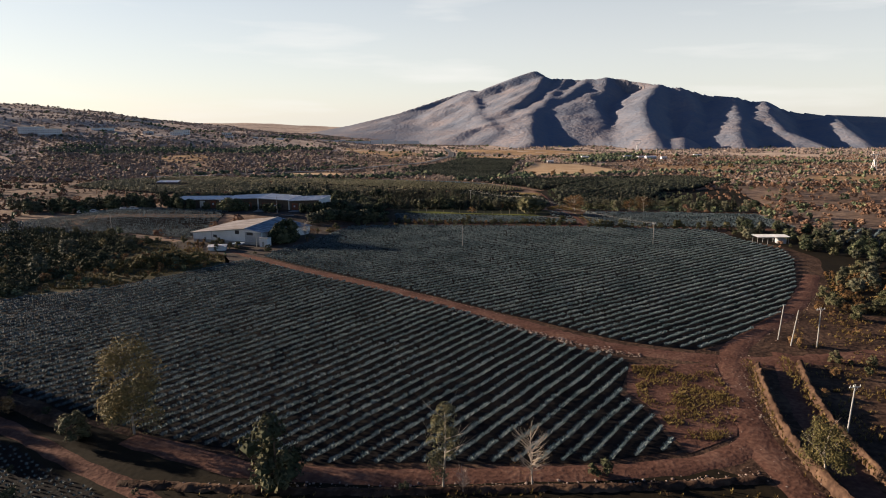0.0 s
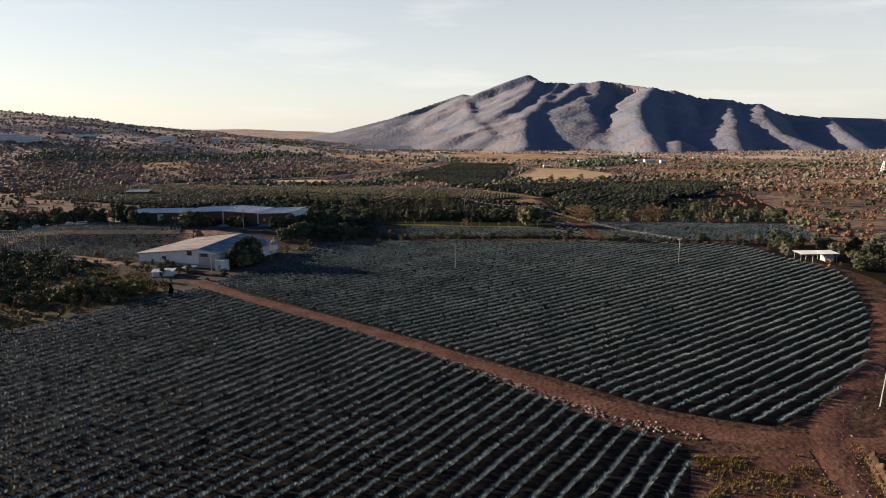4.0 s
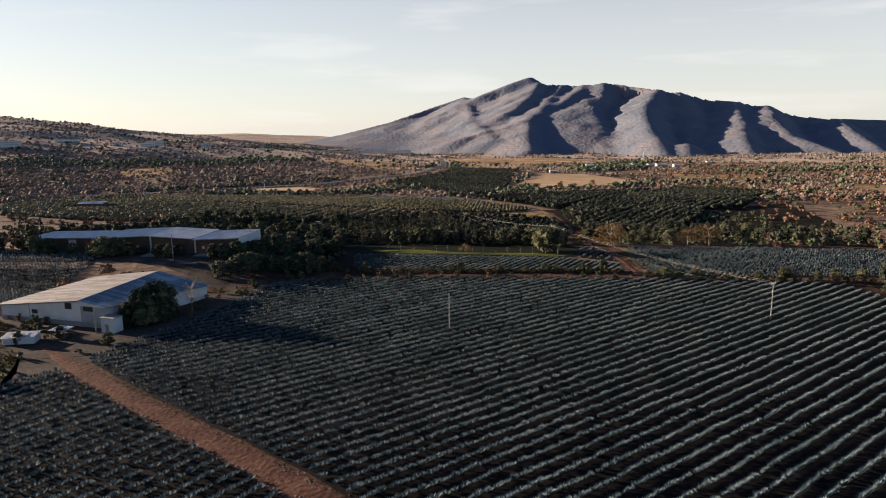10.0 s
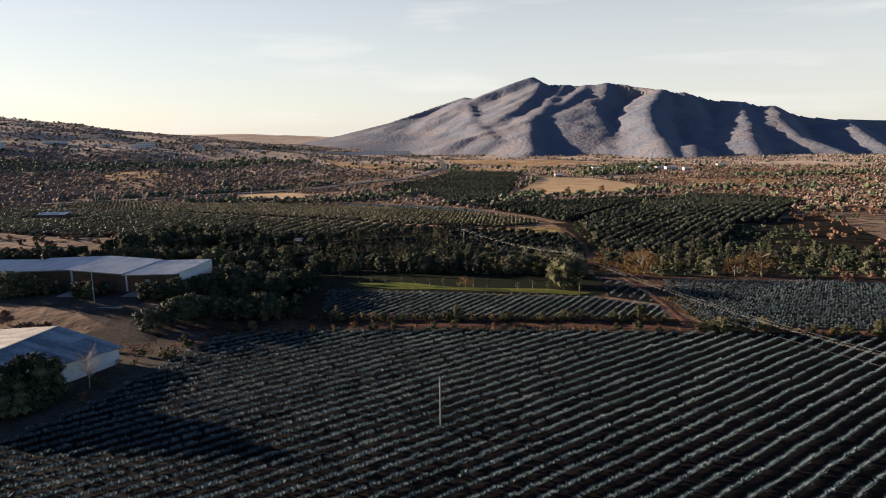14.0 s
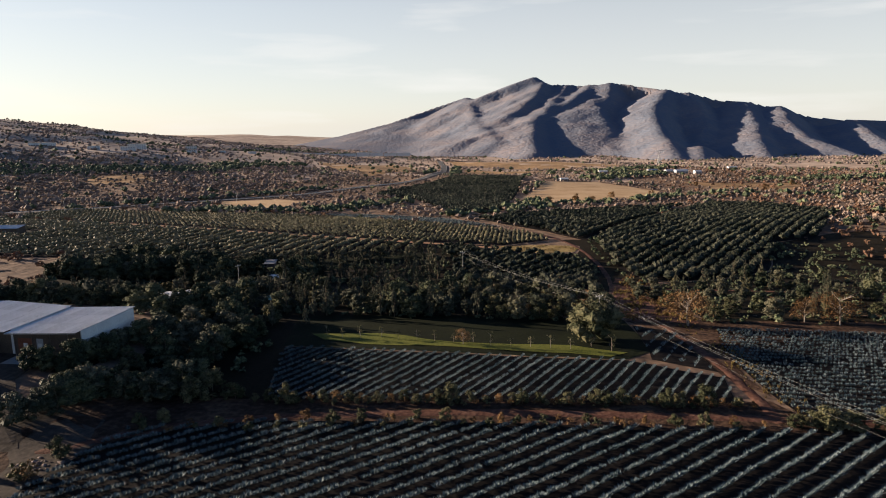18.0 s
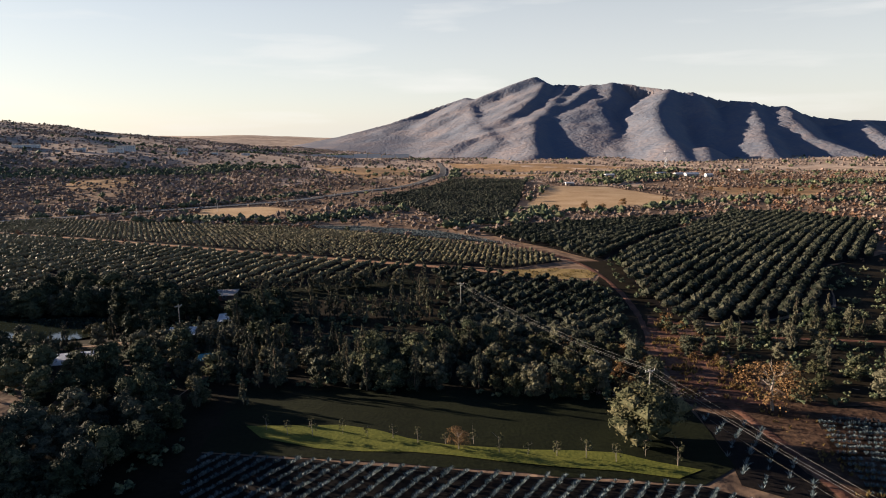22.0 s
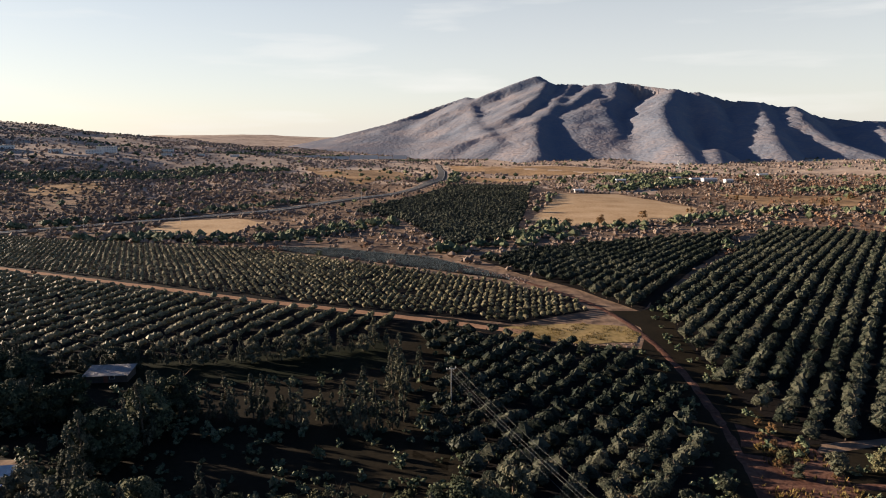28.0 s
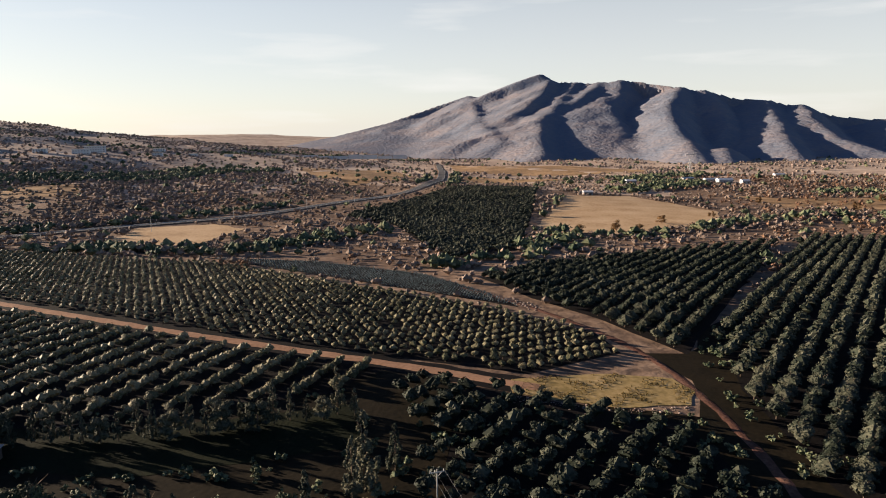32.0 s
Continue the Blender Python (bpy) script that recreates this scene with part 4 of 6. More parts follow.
orchard(O_LEFT, 74, 7.0, 1.9, "fruit_small", 1.08, 90, "left orchard", "small rounded fruit trees in rows", T_SMALL, [(LIGHT_ROAD, 3.4), ([(-276, 543), (-254, 543)], 10)], "leaf_young")

orchard(O_MID, 57, 5.6, 4.0, "fruit", 1.0, 60, "sheltered orchard", "dark green fruit trees in a hollow", T_FRUIT, [(PATH_N, 4.5)])
orchard(O_FAR, 65, 5.2, 4.2, "fruit", 1.0, 0, "far orchard", "far dark green orchard in dense rows", T_FAR)


def strew(poly, count, mix, lo=0.8, hi=1.25, keep=2.0, clear=(), group=""):
    """Single plants at random places in a polygon, none too close together."""
    p = np.array(poly)
    got = []
    for _ in range(count * 12):
        x, y = rng.uniform(*p[:, 0][[p[:, 0].argmin(), p[:, 0].argmax()]]), rng.uniform(*p[:, 1][[p[:, 1].argmin(), p[:, 1].argmax()]])
        if not inside(poly, [x], [y])[0] or any((x - a) ** 2 + (y - b) ** 2 < keep * keep for a, b in got):
            continue
        if any(near_line(line, [x], [y], d)[0] for line, d in clear):
            continue
        got.append((x, y))
        plant(mix[int(rng.integers(0, len(mix)))], x, y, rng.uniform(lo, hi), rng.uniform(0.85, 1.15), group=group)
        if len(got) >= count:
            break


# woods between the lawn and the orchards
WOOD = [(-60, 356), (-20, 356), (10, 353), (36, 352), (38, 390), (8, 398), (-20, 394), (-60, 396), (-84, 395), (-84, 366)]
strew(WOOD[:2] + [(2, 354), (2, 398)] + WOOD[6:], 125, ["broad", "cone", "cone", "olive", "wood_tree"], 0.6, 1.05, 3.3, [(PATH_N, 4)], "woodland")
strew([(2, 354), (36, 352), (38, 390), (8, 398), (2, 398)], 62, ["olive", "olive", "scrub_bush", "wood_tree"], 0.65, 1.1, 3.4, [(PATH_N, 4)], "woodland")
strew([(-178, 342), (-90, 362), (-96, 395), (-104, 398), (-178, 392)], 70, ["broad", "wood_tree", "olive", "cone"], 0.65, 1.05, 4.0, group="woodland")
strew([(-170, 430), (-104, 434), (-84, 428), (-96, 446), (-112, 460), (-170, 468)], 42, ["broad", "wood_tree", "olive"], 0.65, 1.0, 3.8, group="woodland")
strew([(-68, 304), (-54, 303), (-52, 330), (-52, 352), (-84, 358), (-72, 336), (-71, 312)], 44, ["broad", "wood_tree", "olive"], 0.6, 1.05, 3.6, group="grove")
line_of([(-150, 462), (-124, 450), (-106, 446)], 3.2, ["cone", "broad"], 1.1, 1.5, 1.2, "casuarina row")
line_of([(-120, 455), (-89, 462), (-62, 466), (-43, 471), (-26, 477)], 3.0, ["cone", "cone", "wood_tree"], 0.6, 1.0, 1.2, "casuarina row")
line_of([(-66, 400), (-64, 418), (-66, 434)], 3.2, ["cone", "broad"], 1.15, 1.5, 1.5, "tall grove")
line_of([(-68, 433), (-44, 431), (-18, 428)], 2.7, ["cone"], 0.75, 1.2, 2.2, "casuarina row")
line_of([(-112, 428), (-96, 424), (-84, 430)], 3.0, ["cone", "broad"], 1.0, 1.4, 2.0, "tall grove")
line_of([(-160, 434), (-132, 434), (-108, 438)], 2.8, ["broad", "wood_tree"], 0.95, 1.3, 2.0, "pond trees")
line_of([(-166, 440), (-132, 441), (-104, 444)], 3.2, ["broad", "wood_tree"], 0.95, 1.3, 2.0, "pond trees")
for x, y, s in ((63, 402, 0.75), (66, 404, 0.6), (72, 403, 0.9), (76, 405, 0.7), (88, 411, 1.0), (95, 407, 0.85), (99, 408, 0.7)):
    plant("cone", x, y, s, group="path casuarinas")
line_of([(-100, 404), (-88, 402)], 3.0, ["broad", "cone"], 0.9, 1.3, 2.0, "tall grove")
for x, y, s in ((-19, 450, 1.5), (-20.5, 447, 1.2), (-16, 432, 1.0), (-25, 437, 1.15), (-15, 456, 0.95), (-60, 350, 0.7), (-52, 346, 0.75), (-44, 348, 0.6)):
    plant("cone", x, y, s)
line_of([(-36, 337), (-5, 332), (28, 327)], 4.0, ["sapling"], 0.8, 1.4, 1.8, "saplings on the lawn")
line_of([(-111, 413), (-109, 428), (-105, 443)], 1.6, ["reed"], 0.7, 1.2, 1.6, "pond reeds")
plant("dry", -4, 330.5, 0.62)
plant("spreading", 25.5, 334.5, 1.0)
plant("olive", 31.5, 345, 0.8)
# trees past the pale agave field
plant("dry", 87, 349, 1.6, 0.85)
plant("dry", 50.5, 348, 1.8, 0.85)
plant("dry", 80, 352, 1.1)
strew([(56, 352), (150, 346), (160, 420), (112, 440), (62, 418), (58, 370)], 105, ["broad", "olive", "wood_tree", "dry_shrub", "cone"], 0.55, 0.95, 3.6, [(PATH_E, 4)], "woodland")
strew([(52, 362), (60, 420), (56, 440), (36, 405), (37, 362)], 22, ["olive", "wood_tree", "dry_shrub", "scrub_bush"], 0.4, 0.7, 3.0, [(PATH_N, 5.5), (PATH_E, 3.6)], "path trees")
strew([(37, 354), (56, 352), (60, 418), (50, 430), (42, 398)], 34, ["scrub_bush", "dry_shrub", "scrub_bush"], 0.3, 0.6, 1.9, [(PATH_N, 4.0), (PATH_E, 2.6)], "path scrub")
for x, y, s in ((122, 815, 1.3), (84, 775, 1.5), (98, 772, 1.1), (60, 768, 1.2), (168, 850, 1.0), (300, 905, 1.4), (245, 960, 1.2), (352, 960, 1.3)):
    plant("scrub_bush", x, y, s * 1.5, group="field edge bushes")
# hedge by the yard and shrubs along the tracks
line_of([(-75, 284.5), (-69, 294), (-57, 299)], 1.9, ["broad", "wood_tree"], 0.62, 0.85, 1.6, "yard hedge")
line_of([(-73, 289), (-66, 298), (-55, 302)], 2.2, ["broad", "wood_tree"], 0.62, 0.85, 1.6, "yard hedge")
line_of([(-60, 299), (-44, 298)], 1.7, ["shrub", "olive"], 0.7, 1.0, 0.8, "yard hedge")
line_of([(-36, 297.4), (10, 297.6), (44, 297.4)], 2.0, ["shrub", "olive", "shrub", "dry_shrub"], 0.45, 0.85, 0.6, "hedge along the track")
line_of([(-50, 285), (-10, 289.5), (40, 289)], 4.0, ["shrub", "dry_shrub"], 0.5, 0.95, 0.6, "hedge along the track")
line_of([(52, 290), (80, 287.5), (110, 285)], 2.2, ["shrub", "olive", "shrub"], 0.6, 0.95, 0.8, "hedge along the track")
plant("dry_shrub", -63, 270.5, 1.7)
plant("reed", -64.5, 271, 0.7)
plant("olive", -62.5, 277, 0.7)
line_of([(-40, 298.2), (4, 298.4), (46, 298)], 2.3, ["scrub_bush", "olive"], 0.35, 0.6, 0.8, "hedge along the track")
line_of([(-52, 287.5), (-10, 291.2), (46, 290.2), (100, 285.5)], 4.4, ["scrub_bush", "olive"], 0.3, 0.6, 0.8, "hedge along the track")
line_of([(-77.5, 303), (-76.5, 311), (-75, 320)], 2.4, ["broad", "wood_tree"], 0.55, 0.75, 0.8, "barn shrubs")
line_of([(-63.5, 301), (-46, 302.5)], 1.5, ["shrub", "olive"], 0.7, 1.0, 0.7, "yard hedge")
plant("shrub", -55, 286, 1.6)
# trees at the warehouse and barn
for x, y, s, t in ((-77.5, 243.5, 0.95, 1.25), (-75.5, 246, 1.0, 1.3), (-79.5, 241, 0.75, 1.1), (-76, 242, 0.85, 1.1), (-73.8, 248.5, 0.85, 1.25), (-74, 244.5, 0.7, 1.0)):
    plant("broad", x, y, s, t)
plant("bare", -70.5, 254, 1.15)
for x, y, s in ((-122, 305, 0.95), (-117, 306, 0.9), (-100, 304.5, 0.62), (-103, 305, 0.6), (-118, 306.5, 0.6), (-84.5, 303, 0.65), (-81, 303, 0.65), (-77, 303, 0.7),
                (-127, 308, 0.6), (-142, 309, 0.8), (-148, 310, 0.85), (-134, 309, 0.6), (-74, 311, 0.7), (-73, 322, 0.75), (-72, 330, 0.75), (-78, 342, 0.8), (-86, 346, 0.8)):
    plant("broad", x, y, s)
line_of([(-240, 322), (-200, 322), (-150, 316)], 3.6, ["broad", "wood_tree", "cone"], 0.75, 1.1, 2.0, "tree belt")
line_of([(-250, 330), (-200, 330), (-175, 322)], 4.0, ["broad", "wood_tree"], 0.8, 1.1, 2.0, "tree belt")
line_of([(-170, 362), (-130, 360), (-86, 355)], 3.6, ["broad", "wood_tree"], 0.7, 1.0, 1.5, "tree belt")
# scrub west of the road
SCRUB_W = [(-235, 285), (-152, 258), (-126, 246), (-130, 205), (-128.5, 160.5), (-230, 150)]
SCRUB_LOW = [(-124, 244), (-104, 231), (-92, 221), (-86, 211), (-86, 207), (-107.5, 175), (-127, 162), (-129, 205)]
strew(SCRUB_LOW, 64, ["scrub_bush", "reed"], 0.35, 0.7, 2.4, [(ROAD, 3.0)], "low scrub")
strew(SCRUB_W, 130, ["olive", "reed", "scrub_bush", "olive", "wood_tree"], 0.55, 0.95, 3.0, group="scrub")
line_of([(-122, 200), (-108, 205), (-94, 208)], 1.5, ["reed", "reed", "dry_shrub"], 0.75, 1.2, 1.6, "dry hedge")
line_of([(-128, 196), (-112, 199), (-98, 203)], 2.0, ["reed", "olive"], 0.6, 0.95, 1.6, "dry hedge")
strew([(-118, 258), (-119, 242), (-104, 231), (-91, 222), (-80, 222), (-76, 232), (-88, 236), (-112, 252)], 26, ["shrub", "olive", "scrub_bush"], 0.4, 0.7, 1.7, [(ROAD, 3.2)], "yard scrub")
strew([(-68, 246), (-63, 270), (-70, 276), (-84, 282), (-88, 276), (-72, 262)], 12, ["shrub", "dry_shrub"], 0.5, 1.0, 1.8, group="yard scrub")
line_of([(-80, 207.5), (-55, 191.5), (-35, 176)], 5.0, ["shrub"], 0.22, 0.5, 0.5, "verge shrubs")
line_of([(-72, 219.5), (-50, 202.0), (-38, 193)], 3.4, ["shrub", "dry_shrub"], 0.25, 0.5, 0.4, "verge shrubs")
# right side round the open shed
strew([(104, 262), (116, 248), (118, 225), (150, 220), (160, 262), (130, 284), (108, 284)], 60, ["broad", "olive", "wood_tree", "shrub"], 0.5, 0.9, 3.0, [([(106, 253), (121, 253)], 6)], "trees round the shed")
strew([(112, 215), (98, 176), (92, 160), (110, 150), (165, 170), (165, 215)], 60, ["wood_tree", "scrub_bush"], 0.45, 0.8, 3.2, [(TRACK_E, 4)], "scrub")
strew([(98, 150), (92, 140), (80, 128), (110, 124), (140, 150), (150, 200), (118, 205)], 70, ["olive", "shrub", "scrub_bush", "dry_shrub"], 0.5, 1.0, 2.4, [(TRACK_E, 4), (ROAD, 4)], "verge scrub")
# trees of the first stretch
for key, x, y, s, t in (("tall", -53, 85.5, 1.22, 1.05), ("olive", -61, 83, 1.1, 0.9), ("olive", -26.5, 72.5, 1.75, 1.25), ("shrub", -28, 72, 1.6, 1.0), ("slim", -3.8, 73, 1.0, 1.0), ("bare", 8.2, 74, 1.3, 1.0),
                        ("shrub", 18, 77, 1.5, 1.0), ("gold", 48.5, 78, 0.95, 1.0), ("bare", -1, 71.5, 0.6, 1.0), ("shrub", -9, 72, 0.8, 1.0)):
    plant(key, x, y, s, t)
strew([(-80, 60), (-40, 56), (-2, 62), (30, 66), (60, 60), (60, 70), (40, 74), (-20, 70), (-66, 80), (-90, 92)], 26, ["shrub", "dry_shrub"], 0.35, 0.7, 2.5, group="verge shrubs")
strew([(66, 131), (80, 150), (94, 172), (108, 200), (120, 190), (110, 150), (98, 138)], 34, ["dry_shrub", "olive", "scrub_bush"], 0.5, 1.0, 2.4, [(TRACK_E, 4.2), (ROAD, 4)], "verge shrubs")
strew([(57, 60), (57, 90), (62, 120), (96, 135), (110, 120), (90, 60)], 46, ["shrub", "dry_shrub", "olive", "scrub_bush"], 0.4, 0.8, 2.6, [(TRACK_E2, 3)], "verge shrubs")
# unseen tree rows added up-sun to shade the lower field corner
line_of([(-104, 90), (-109, 98), (-106, 106)], 3.4, ["tall", "broad"], 1.1, 1.4, 1.0, "shelter trees")
line_of([(-84, 96), (-100, 103), (-128, 124)], 3.4, ["broad", "olive", "wood_tree"], 0.5, 0.8, 1.5, "verge trees")
strew([(-66, 88), (-72, 96), (-92, 106), (-110, 118), (-120, 110), (-92, 92)], 16, ["scrub_bush", "shrub"], 0.6, 1.0, 2.6, group="verge shrubs")

line_of([(-140, 84), (-104, 78), (-78, 70), (-58, 62)], 4.2, ["broad", "wood_tree", "olive"], 0.6, 0.95, 1.6, "field edge trees")
# undergrowth of the woods
def low_bush(seed):
    r = np.random.default_rng(seed)
    cs = [(0, 0, 1.1), (r.uniform(-1.3, 1.3), r.uniform(-1.3, 1.3), 0.9)]
    return cards(r, cs, [1.5, 1.1], 12, 0.6, 0.8, 0.3, 0.4, 0.85)


T_BUSH = [low_bush(s + 300) for s in range(6)]
ux, uy = [], []
for poly, n in ((FLOORS[0], 1500), (FLOORS[1], 600), (FLOORS[2], 150), (FLOORS[3], 700)):
    p = np.array(poly)
    x, y = rng.uniform(p[:, 0].min(), p[:, 0].max(), n), rng.uniform(p[:, 1].min(), p[:, 1].max(), n)
    ok = inside(poly, x, y) & ~near_line(PATH_N, x, y, 3.5) & ~near_line(PATH_E, x, y, 3.5) & ~near_line([(100, 254), (122, 254)], x, y, 5)
    ok &= ~inside([(-112, 470), (-100, 456), (-60, 452), (-22, 464), (-26, 482), (-70, 468)], x, y) & ~inside(LAWN, x, y)
    for hx, hy, hr in ((-74, 420, 6), (-90, 454.5, 7), (-78, 398, 6), (-82.5, 358.5, 6), (-66, 386, 4), (-128, 417, 28)):
        ok &= np.hypot(x - hx, y - hy) > hr
    ok &= ~inside([(-176, 314), (-176, 350), (-76, 338), (-76, 306)], x, y)
    ux.append(x[ok])
    uy.append(y[ok])
ux, uy = np.concatenate(ux), np.concatenate(uy)
me = scatter_mesh("undergrowth", [crown_round(s + 330, 1.6, 2.6, 46, 0.40, 6, 0.05) for s in range(4)], ux, uy, rng.uniform(0, 6.28, len(ux)), rng.uniform(0.5, 1.2, len(ux)), M["leaf_wood"])
tagged(new("undergrowth", me), "dark green undergrowth beneath the trees", "undergrowth", kind="stuff")

sx, sy = rng.uniform(-200, -84, 3600), rng.uniform(158, 270, 3600)
ok = inside(SCRUB_W, sx, sy)
me = scatter_mesh("low_scrub", [crown_round(s + 350, 1.7, 2.6, 44, 0.36, 6, 0.05) for s in range(4)], sx[ok], sy[ok], rng.uniform(0, 6.28, ok.sum()), rng.uniform(0.5, 1.2, ok.sum()), M["leaf_olive"])
tagged(new("low_scrub", me), "dense low olive-green scrub west of the road", "scrub", kind="stuff")

# far scrub and tree belts of the plain
OPEN = (O_WEDGE, O_LEFT, O_RIGHT, O_UPPER, O_FAR, TAN, YELLOW, STRIP, TAN_N)
THIN = (TAN_W, TAN_M, TAN_E, TAN_S, TAN_R, TAN_V)
T_BUSH_FAR = [(lambda r: cards(r, [(0, 0, 1.0), (r.uniform(-1.4, 1.4), r.uniform(-1.4, 1.4), 0.8)], [1.5, 1.0], 8, 0.7, 0.8, 0.3, 0.4, 0.9))(np.random.default_rng(s + 320)) for s in range(6)]
CREEK = [(-15, 640), (20, 668), (34, 740), (90, 752), (150, 790), (200, 838), (250, 860), (330, 840), (420, 830)]
BELTS = [([(-700, 1130), (-545, 1150), (-460, 1225), (-380, 1400)], 58), ([(-600, 2120), (-400, 2240), (-190, 2250)], 55),
         ([(150, 1080), (215, 1120), (250, 1190), (200, 1240)], 26), ([(200, 1300), (290, 1300)], 30), ([(-75, 1180), (-82, 1500)], 9), ([(-40, 1180), (-40, 1500)], 8), (CREEK, 9),
         ([(40, 690), (50, 800), (78, 1000)], 8), ([(-235, 690), (-120, 690), (-70, 780)], 16), ([(-340, 735), (-250, 850), (-180, 960)], 12),
         ([(360, 1060), (520, 1040), (700, 1060)], 22), ([(-900, 1700), (-700, 1800), (-560, 1900)], 30)]


def far_plants(name, count, y0, y1, density, lo, hi, mat, label, patch, shift, temps, belts=(), only_belts=False, side=0):
    """Bushes over the plain in patches, clear of fields and roads; side: west (-1) or east (1) alone."""
    y = np.sqrt(rng.uniform(y0 * y0, y1 * y1, count))
    x = rng.uniform(-0.80, 0.68, count) * (y + 5)
    ok = ~near_line(HIGHWAY, x, y, 13) & ~near_line(PATH_N, x, y, 6) & ~near_line(LIGHT_ROAD, x, y, 6)
    for poly in OPEN:
        ok &= ~inside(poly, x, y)
    n = np.array([noise.noise(Vector((a / patch, b / (patch * 1.6), shift))) + 0.5 * noise.noise(Vector((a / 24, b / 24, shift + 3))) for a, b in zip(x, y)])
    want = density + n * 1.1
    for poly in THIN:
        want = np.where(inside(poly, x, y), want - 0.75, want)
    if side:
        want = want * ss(60, 260, side * x - 0.04 * y)
    if only_belts:
        want = want * 0 + 0.03
    for line, d in belts:
        want = np.where(near_line(line, x, y, d), 0.9, want)
    ok &= rng.uniform(size=count) < want
    x, y = x[ok], y[ok]
    size = (lo + (hi - lo) * rng.uniform(size=len(x)) ** 1.8)
    me = scatter_mesh(name, temps, x, y, rng.uniform(0, 6.28, len(x)), size, mat)
    tagged(new(name, me), label, "scrub", kind="stuff")


far_plants("far_scrub", 30000, 560, 1350, 0.66, 0.5, 1.7, M["leaf_twig"], "grey-brown dry scrub bushes across the plain", 70, 4.0, T_BUSH, [(CREEK, 24)])
far_plants("far_scrub", 36000, 1300, 2900, 0.42, 0.9, 2.6, M["leaf_far"], "grey-brown dry scrub bushes on the far plain, paled for haze", 120, 5.0, T_BUSH_FAR)
far_plants("rust_scrub", 20000, 560, 1350, 0.75, 0.5, 1.6, M["leaf_rust"], "rust-brown dry bushes on the eastern slope", 80, 7.0, T_BUSH, side=1)
far_plants("thicket", 9000, 620, 1300, 0.85, 1.2, 2.5, M["leaf_twig"], "grey-brown rounded dry trees in dense thickets", 90, 6.0, T_BUSH, side=-1)
far_plants("far_trees", 26000, 590, 1350, 0.0, 1.2, 2.8, M["leaf_wood"], "dark green trees and hedges across the plain", 110, 9.0, T_BUSH, BELTS, True)
far_plants("far_trees", 30000, 1150, 2700, 0.0, 1.3, 3.4, M["leaf_wood"], "dark green tree belts on the far plain", 110, 9.0, T_BUSH_FAR, BELTS, True)


def side_scrub(name, boxes, count, lo, hi, mat, label, density):
    """Bushes over the open ground at both sides, clear of fields, tracks and groves."""
    xs, ys = [], []
    for x0, x1, y0, y1 in boxes:
        n = int(count * (x1 - x0) * (y1 - y0) / sum((d - c) * (f - e) for c, d, e, f in boxes))
        x, y = rng.uniform(x0, x1, n), rng.uniform(y0, y1, n)
        ok = np.ones(n, bool)
        for poly in (*OPEN, *THIN, *FLOORS, O_MID, LAWN, FIELD_A, FIELD_B, FIELD_C, FIELD_D, FIELD_E, FIELD_F, FIELD_G, BARE, YARD):
            ok &= ~inside(poly, x, y)
        for line in (TRACK_N, TRACK_S, TRACK_E, TRACK_E2, TRACK_W, PATH_N, PATH_E, LIGHT_ROAD, ROAD):
            ok &= ~near_line(line, x, y, 4.5)
        for hx, hy, hr in ((-265, 543, 13), (-128, 417, 28), (-146, 332, 24), (-106, 324, 34)):
            ok &= np.hypot(x - hx, y - hy) > hr
        k = np.array([noise.noise(Vector((a / 28, c / 28, 6.0))) for a, c in zip(x, y)])
        ok &= rng.uniform(size=n) < density + k
        xs.append(x[ok])
        ys.append(y[ok])
    x, y = np.concatenate(xs), np.concatenate(ys)
    me = scatter_mesh(name, [crown_round(s + 360, 2.4, 3.4, 62, 0.44, 7, 0.04) for s in range(4)], x, y, rng.uniform(0, 6.28, len(x)), rng.uniform(lo, hi, len(x)), mat)
    tagged(new(name, me), label, "scrub", kind="stuff")


SIDES = [(100, 480, 290, 660), (-480, -60, 320, 660), (-260, -95, 160, 320), (112, 260, 120, 300)]
side_scrub("side_scrub", SIDES, 6000, 0.6, 1.5, M["leaf_rust"], "brown dry bushes on open ground beside the fields", 0.55)
side_scrub("side_trees", SIDES, 1500, 0.9, 2.0, M["leaf_wood"], "dark green trees on open ground beside the fields", 0.45)


# ---- buildings ----
def wires(a, b, sag, r, name_parent):
    pts = [Vector(a).lerp(Vector(b), t) - Vector((0, 0, sag * 4 * t * (1 - t))) for t in np.linspace(0, 1, 17)]
    bm = bmesh.new()
    for p, q in zip(pts, pts[1:]):
        tube(bm, p, q, r, r, 4)
    return part("wire", bm, M["wire"], name_parent)


def power_pole(x, y, h, turn, arm=True, lean=0.0, label="pale concrete power pole with a steel crossarm"):
    root = thing("power_pole", x, y, hz(x, y) - 0.2, turn, label, "power pole")
    root.matrix_basis = root.matrix_basis @ pose(0, 0, 0, 0, lean, 0)
    part("pole", tube(bmesh.new(), (0, 0, 0), (0, 0, h + 0.2), 0.13, 0.09, 8), M["concrete"], root, smooth=False)
    if arm:
        part("crossarm", box((-1.1, -0.06, h - 0.35), (1.1, 0.06, h - 0.2)), M["metal"], root)
        for o in (-1.0, -0.35, 1.0):
            part("insulator", tube(bmesh.new(), (o, 0, h - 0.2), (o, 0, h + 0.1), 0.06, 0.04, 6), M["white_wall"], root)
        part("brace", tube(bmesh.new(), (0, 0.1, h - 1.1), (0.8, 0.1, h - 0.35), 0.03, 0.03, 4), M["metal"], root)
    return root


POLES = [(67.1, 248.7, 8.6), (28.5, 346, 8.2), (-6.8, 440, 9.3)]
for (x, y, h), a in zip(POLES, (40, 30, 20)):
    power_pole(x, y, h, a)
